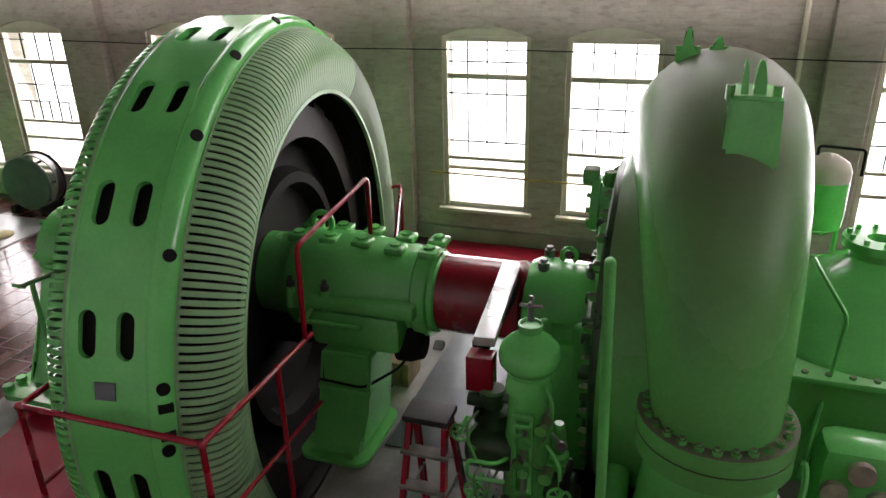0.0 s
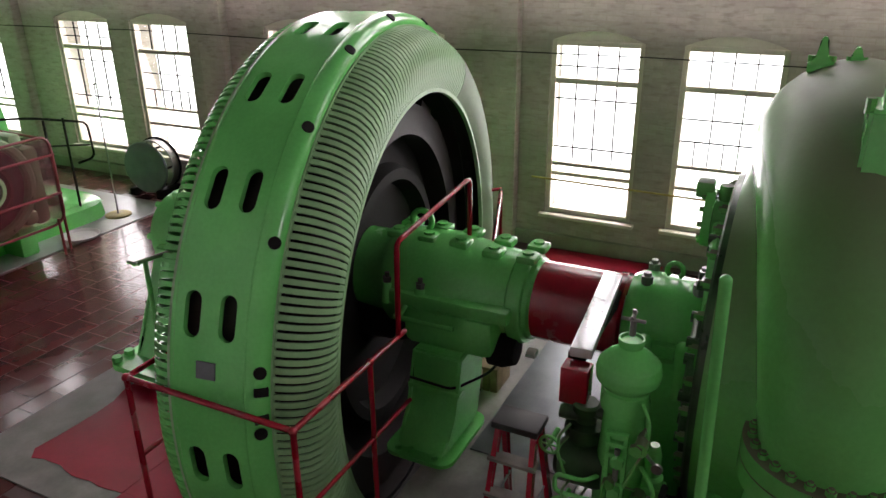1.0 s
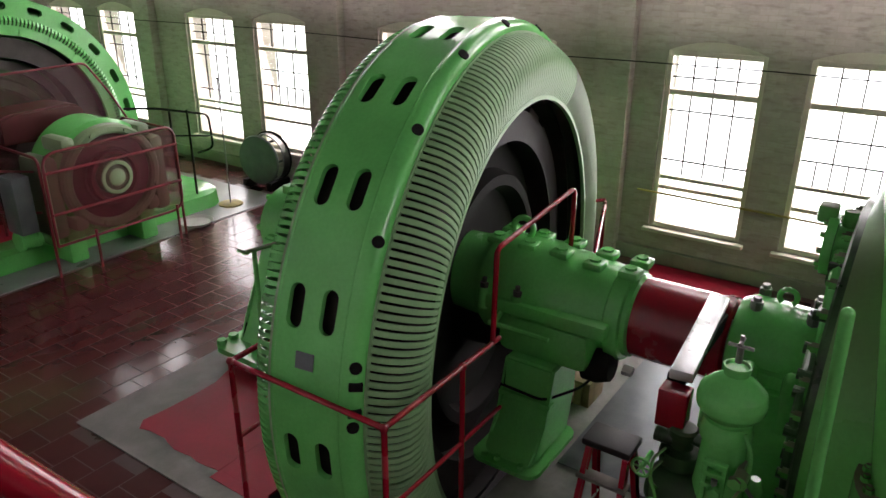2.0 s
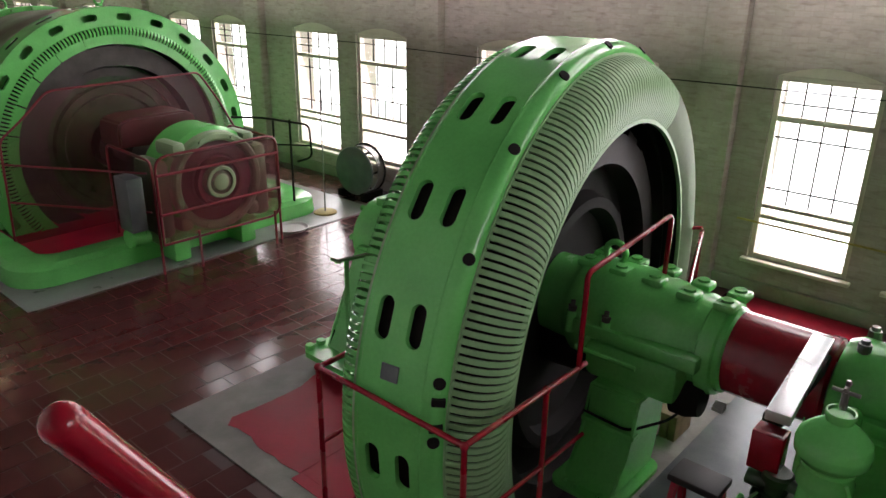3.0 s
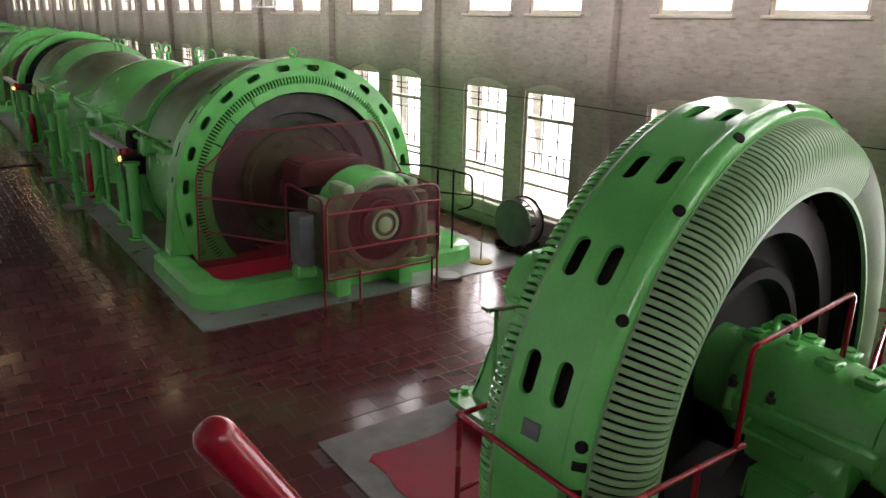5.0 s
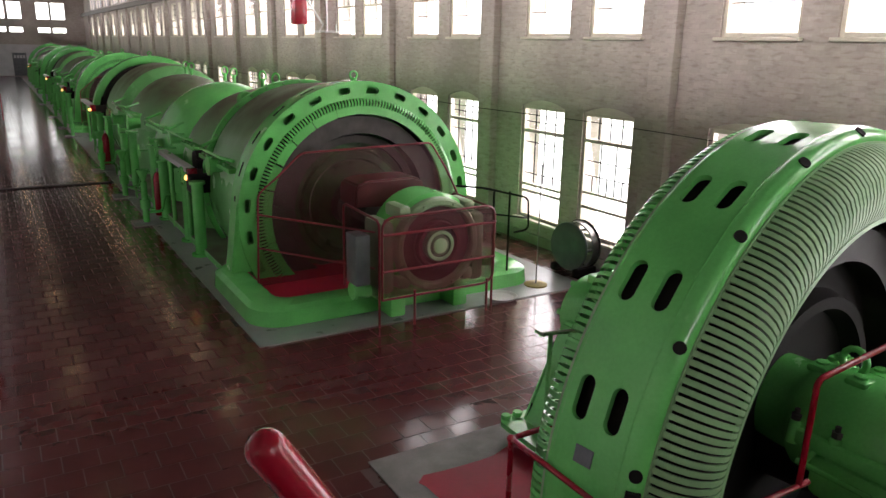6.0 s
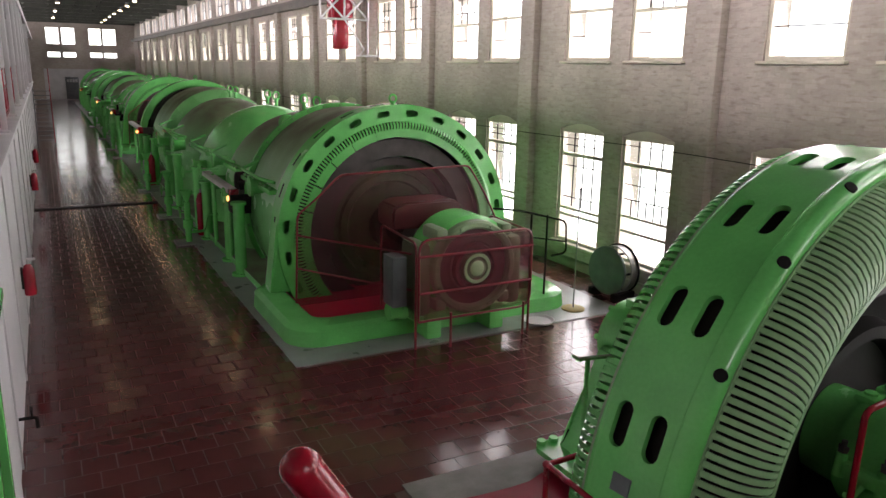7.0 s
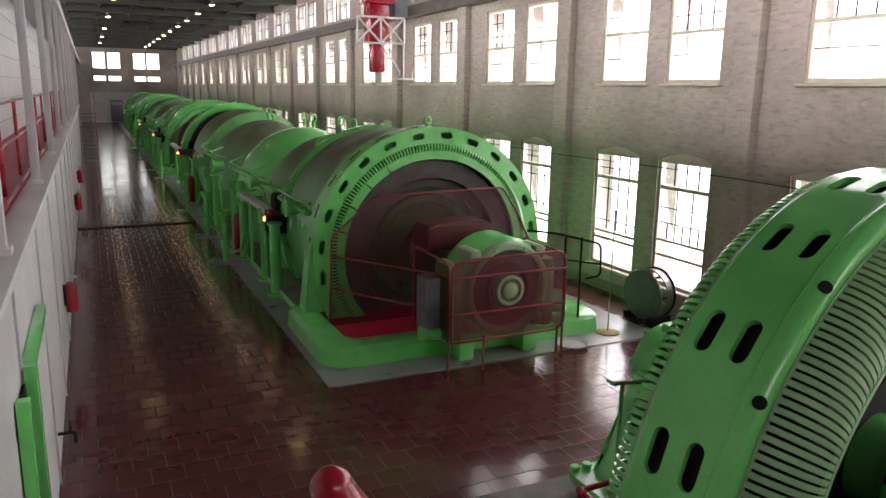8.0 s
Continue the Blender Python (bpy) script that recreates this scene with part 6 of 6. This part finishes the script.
# ---- overhead crane and lamps ----
cr = thing("hoist", 8.1, 22.0, 4.5, "red hoist block under a white lattice frame of the travelling crane", "crane")
bm = B()
box(bm, -0.18, 0.22, -0.22, 0.22, 0.0, 0.9, 0.06)
box(bm, -0.30, 0.32, -0.3, 0.3, 0.9, 2.0, 0.04)
part("hoist_block", bm, RED, cr)
for a, b in (((-0.75, 0.85), (0.75, 0.85)), ((-0.75, 1.6), (0.75, 1.6)), ((-0.75, 0.85), (-0.75, 1.6)), ((0, 0.85), (0, 1.6)), ((0.75, 0.85), (0.75, 1.6)),
             ((-0.75, 0.85), (0, 1.6)), ((-0.75, 1.6), (0, 0.85)), ((0, 0.85), (0.75, 1.6)), ((0, 1.6), (0.75, 0.85))):
    bm = B()
    rod(bm, (a[0], -0.42, a[1]), (b[0], -0.42, b[1]), 0.03, 6)
    part("lattice_bar", bm, WHITE, cr)
bm = B()
rod(bm, (0.0, -0.42, 0.85), (0.62, -0.42, 0.0), 0.03, 6)
part("brace", bm, WHITE, cr)
bm = B()
box(bm, 0.45, 1.1, -0.5, -0.1, -0.22, -0.16, 0.01)
part("landing", bm, WHITE, cr)
for x in (0.5, 1.02):
    bm = B()
    rod(bm, (x, -0.42, -0.17), (x if x > 0.8 else 0.62, -0.42, 0.02), 0.02, 6)
    part("hanger", bm, WHITE, cr)
bm = B()
rod(bm, (0.74, -0.40, -0.17), (0.74, -0.40, 0.86), 0.025, 6)
part("hanger", bm, WHITE, cr)
bm = B()
box(bm, -0.45, 0.45, -0.4, 0.3, 2.0, TOP - 4.5 - 0.162, 0.02)
part("trolley_column", bm, RED, cr)
bm = B()
box(bm, 0.46, 0.9, -0.38, 0.3, 1.62, TOP - 4.5 - 0.36, 0.02)
part("counterweight", bm, DIMGREY, cr, "dark grey box")


def pendant(x, y):
    e = thing("ceiling_lamp", x, y, TOP - 0.36, "round ceiling lamp glowing warm white", "lamp", "ceiling lamps")
    bm = B()
    lathe(bm, [(0.0, 0.0), (0.05, 0.0), (0.06, -0.12), (0.15, -0.22), (0.14, -0.22), (0.04, -0.1), (0.0, -0.1)], 16, axis="z")
    part("shade", bm, DIMGREY, e)
    bm = B()
    lathe(bm, [(0.0, -0.2), (0.12, -0.2), (0.10, -0.25), (0.0, -0.27)], 16, axis="z")
    part("bulb", bm, LAMPGLOW, e, "glowing bulb")


for k in range(5, 19):
    pendant(5.55, -6.6 + 4.87 * k)
    if k % 2:
        pendant(1.35, -6.6 + 4.87 * k)

# ---- gallery rail, columns, fittings ----
for k in range(9):
    y = 5.9 + 4.3 * k
    c = thing("gallery_column", -0.64, y, 2.80, "slim white gallery column", "column", "gallery columns")
    bm = B()
    box(bm, -0.05, 0.05, -0.05, 0.05, 0, LEDGE - 0.3 - 2.80, 0.008)
    part("shaft", bm, WHITE, c)
    bm = B()
    box(bm, -0.08, 0.08, -0.08, 0.08, 0, 0.05, 0.006)
    part("base_block", bm, WHITE, c)
gr = thing("gallery_rail", 0, 0, 0, "red pipe rail along the gallery", "guard rail", "guard rails")
for z in (3.25, 3.75):
    bm = B()
    rod(bm, (-0.95, 5.0, z), (-0.95, 45.0, z), 0.022, 8)
    part("rail", bm, RED, gr)
for k in range(18):
    bm = B()
    rod(bm, (-0.95, 5.2 + 2.3 * k, 2.70), (-0.95, 5.2 + 2.3 * k, 3.78), 0.024, 8)
    part("post", bm, RED, gr)
bm = B()
box(bm, -0.80, -0.765, 1.6, 52.0, 2.70, 2.84)
tagged(part("kick_plate", bm, RED), "red kick plate along the gallery edge", "kick plate", kind="structure")
for y in (11.6, 21.5, 27.5):
    fx = thing("fire_box", -0.53, y, 0.75, "small red fire extinguisher hung on the white wall", "extinguisher", "fire extinguishers")
    bm = B()
    lathe(bm, [(0.0, 0.0), (0.075, 0.0), (0.08, 0.03), (0.08, 0.36), (0.05, 0.43), (0.02, 0.45), (0.0, 0.45)], 18, axis="z")
    for v in bm.verts:
        v.co.x += 0.1
    part("cylinder", bm, RED, fx)
    bm = B()
    rod(bm, (0.1, 0, 0.44), (0.1, 0, 0.52), 0.02, 8)
    box(bm, 0.08, 0.2, -0.02, 0.02, 0.5, 0.53, 0.004)
    part("valve_head", bm, WHITE, fx)
    bm = B()
    box(bm, 0.0, 0.03, -0.05, 0.05, 0.1, 0.4, 0.004)
    part("bracket", bm, DARK, fx)
tap = thing("wall_tap", -0.53, 7.9, 0.5, "small dark wall tap on the white wall", "tap")
bm = B()
pipe(bm, [(0, 0, 0), (0.16, 0, 0), (0.16, 0, -0.12)], 0.018, 0.04)
part("spout", bm, DARK, tap)
bm = B()
rod(bm, (0.12, 0, 0.0), (0.12, 0, 0.09), 0.012, 8)
rod(bm, (0.12, -0.05, 0.09), (0.12, 0.05, 0.09), 0.012, 8)
part("handle", bm, DARK, tap)
door = thing("gate_door", -0.522, 5.4, 0.0, "closed white door panel with green painted frame in the gallery wall", "door")
bm = B()
box(bm, -0.022, 0.075, 0.0, 0.11, 0.0, 2.12, 0.006)
part("stile", bm, GREEN, door)
bm = B()
box(bm, -0.022, 0.06, 0.111, 1.6, 2.04, 2.12, 0.006)
part("top_rail", bm, GREEN, door)
bm = B()
box(bm, -0.02, 0.012, 0.111, 1.6, 0.02, 2.039)
part("panel", bm, WHITE, door, "white panel")
bm = B()
box(bm, -0.02, 0.06, -0.52, -0.40, 0.0, 2.06, 0.006)
part("frame_post", bm, GREEN, door)
bm = B()
box(bm, -0.02, 0.0, -0.399, -0.001, 0.0, 2.0)
part("gap_strip", bm, DARK, door, "dark gap between post and leaf")
hr = thing("stair_handrail", 0, 0, 0, "thick glossy red stair handrail with rounded end", "handrail")
bm = B()
a, b = Vector((0.36, 1.18, 3.265)), Vector((1.21, 1.18, 1.84))
rod(bm, a, b, 0.041, 20)
ball(bm, a, 0.041, 20)
part("rail", bm, RED, hr)
bm = B()
rod(bm, (1.14, 1.18, 0.0), (1.14, 1.18, 1.88), 0.03, 12)
part("post", bm, RED, hr)


# ---- floor tiles ----
def tile_fields(x, y):
    if 2.66 < x < 8.37 and y < 5.9:
        return False
    if 2.66 < x < 8.47 and y > 9.1:
        return False
    return True


TS, J = 0.33, 0.006
bm = B()
w = (TS - J) / 2
lo = [bm.verts.new((sx * w, sy * w, -0.005)) for sx, sy in ((-1, -1), (1, -1), (1, 1), (-1, 1))]
hi = [bm.verts.new((sx * (w - 0.004), sy * (w - 0.004), 0.0)) for sx, sy in ((-1, -1), (1, -1), (1, 1), (-1, 1))]
bm.faces.new(hi)
for k in range(4):
    bm.faces.new((lo[k], lo[(k + 1) % 4], hi[(k + 1) % 4], hi[k]))
tile_me = mesh_of("tile", bm, TILE, False)
verts, faces, near_n = [], [], 0
rnd = random.Random(7)
for j in range(-14, 270):
    for i in range(-1, 31):
        x, y = -0.35 + TS * i + (TS / 2 if j % 2 else 0), TS * j
        if x > 9.15 or not tile_fields(x, y):
            continue
        dz = rnd.uniform(-0.0006, 0.0006)
        tx, ty = rnd.gauss(0, 0.0018), rnd.gauss(0, 0.0018)
        if 5.9 < y < 9.1 and 0.0 < x and near_n < 290:
            o = new("tile", tile_me)
            o.parent = floor
            o.matrix_world = Matrix.Translation((x, y, dz)) @ Matrix.Rotation(tx, 4, "X") @ Matrix.Rotation(ty, 4, "Y")
            near_n += 1
            continue
        n = len(verts)
        for v in tile_me.vertices:
            verts.append((x + v.co.x, y + v.co.y, v.co.z + dz + v.co.y * tx - v.co.x * ty))
        faces += [tuple(n + q for q in p.vertices) for p in tile_me.polygons]
me = bpy.data.meshes.new("tiles")
me.from_pydata(verts, [], faces)
me.materials.append(TILE)
rest = new("tiles", me)
rest.parent = floor
tagged(rest, kind="stuff")


# ---- small things round the far units ----
def sump_pump(x, y):
    e = thing("sump_pump", x, y, 0.0, "small green floor pump with funnel on a grey base plate", "pump", "floor pumps")
    bm = B()
    box(bm, -0.3, 0.3, -0.28, 0.28, 0.0, 0.04, 0.008)
    part("base_plate", bm, GREYPAINT, e)
    bm = B()
    rod(bm, (0, 0, 0.04), (0, 0, 0.95), 0.07, 14)
    rod(bm, (0, 0, 0.35), (0, 0, 0.55), 0.11, 14)
    part("column", bm, GREEN, e)
    bm = B()
    lathe(bm, [(0.04, 0.95), (0.06, 1.02), (0.14, 1.22), (0.13, 1.22), (0.05, 1.03)], 18, axis="z", closed=True)
    part("funnel", bm, GREEN, e)
    bm = B()
    r = 0.12
    sweep(bm, [Vector((-0.16, r * math.cos(t), 0.72 + r * math.sin(t))) for t in [2 * math.pi * k / 18 for k in range(19)]], 0.012, 8)
    rod(bm, (-0.16, 0, 0.72), (0, 0, 0.72), 0.02, 8)
    rod(bm, (-0.16, -r, 0.72), (-0.16, r, 0.72), 0.008, 6)
    rod(bm, (-0.16, 0, 0.72 - r), (-0.16, 0, 0.72 + r), 0.008, 6)
    part("handwheel", bm, GREEN_DULL, e)
    bm = B()
    pipe(bm, [(0.05, 0, 0.25), (0.35, 0, 0.25), (0.45, 0.1, 0.6), (0.7, 0.1, 0.6)], 0.03)
    part("pipe", bm, GREEN, e)
    return e


first = sump_pump(2.62, 17.2)
for y in (20.5, 25.0, 34.5, 38.0, 43.5, 52.0):
    copy_thing(first, pose(2.66, y, 0.0))
for x, y in ((3.05, 17.9), (2.95, 26.2)):
    e = thing("red_cylinder", x, y, 0.012, "tall red gas cylinder standing beside the machine", "cylinder", "red cylinders")
    bm = B()
    lathe(bm, [(0.0, 0.0), (0.1, 0.0), (0.11, 0.03), (0.11, 0.85), (0.07, 0.98), (0.03, 1.02), (0.0, 1.02)], 20, axis="z")
    part("body", bm, RED, e)
    bm = B()
    rod(bm, (0, 0, 1.0), (0, 0, 1.1), 0.025, 10)
    part("valve", bm, STEEL, e)


def dark_rail():
    e = thing("hand_rail", 6.75, 9.75, 0.0, "dark pipe hand rail beside the exciter", "guard rail", "guard rails")
    bm = B()
    sweep(bm, bend([(-0.35, 0.45, 1.75), (0.05, 0.2, 1.72), (0.75, -0.1, 1.55), (0.78, -0.1, 1.0), (0.55, 0.0, 0.95)], 0.1), 0.018, 8)
    part("top_rail", bm, DARK, e)
    for x, y in ((0.2, 0.12), (0.45, 0.02)):
        bm = B()
        rod(bm, (x, y, 0.0), (x, y, 1.66), 0.018, 8)
        part("post", bm, DARK, e)
    bm = B()
    sweep(bm, bend([(-0.3, 0.4, 1.3), (0.2, 0.12, 1.28), (0.76, -0.1, 1.2)], 0.1), 0.014, 8)
    part("mid_rail", bm, DARK, e)
    return e


dark_rail()
bm = B()
lathe(bm, [(0.0, 0.012), (0.22, 0.012), (0.26, 0.045), (0.27, 0.045), (0.23, 0.0), (0.0, 0.0)], 32, axis="z")
o = tagged(part("drip_pan", bm, WHITE), "shallow white drip pan on the floor", "pan")
o.matrix_world = pose(6.75, 9.28, 0.013)
bm = B()
prism(bm, [(22.7, 0.0), (22.73, 0.03), (22.87, 0.03), (22.9, 0.0)], "x", -0.54, 2.66)
tagged(part("cable_ramp", bm, BLACK, None, "", False), "black rubber cable ramp across the aisle", "cable ramp")


def steel_stair():
    e = thing("steel_stair", -0.50, 41.0, 0.0, "steep steel stair with open treads up to the gallery", "stairs")
    for x in (0.0, 0.75):
        bm = B()
        prism(bm, [(0.0, 0.0), (0.25, 0.0), (2.05, 2.7), (1.8, 2.7)], "x", x, x + 0.04)
        part("stringer", bm, DIMGREY, e)
    for k in range(12):
        bm = B()
        box(bm, 0.041, 0.749, 0.1 + 0.15 * k, 0.34 + 0.15 * k, 0.2 + 0.21 * k, 0.23 + 0.21 * k)
        part("tread", bm, DIMGREY, e)
    bm = B()
    sweep(bm, bend([(0.77, 0.1, 0.0), (0.77, 0.1, 0.95), (0.77, 1.95, 3.65), (0.77, 1.95, 2.7)], 0.1), 0.02, 8)
    part("handrail", bm, RED, e)
    return e


steel_stair()


# ---- white glazed booth at the end of the gallery ----
booth = thing("gallery_booth", -0.55, 47.0, 2.81, "white framed glazed booth standing on the gallery", "booth")
for y in (0.0, 1.1, 2.2, 3.3, 4.4):
    bm = B()
    box(bm, -0.12, 0.0, y, y + 0.1, 0.0, 2.9)
    part("mullion", bm, WHITE, booth)
for z in (0.0, 1.0, 2.8):
    bm = B()
    box(bm, -0.11, -0.01, 0.1, 4.4, z, z + 0.1)
    part("transom", bm, WHITE, booth)
bm = B()
box(bm, -0.065, -0.055, 0.1, 4.4, 0.1, 2.8)
pane = part("pane", bm, GLASS, booth)
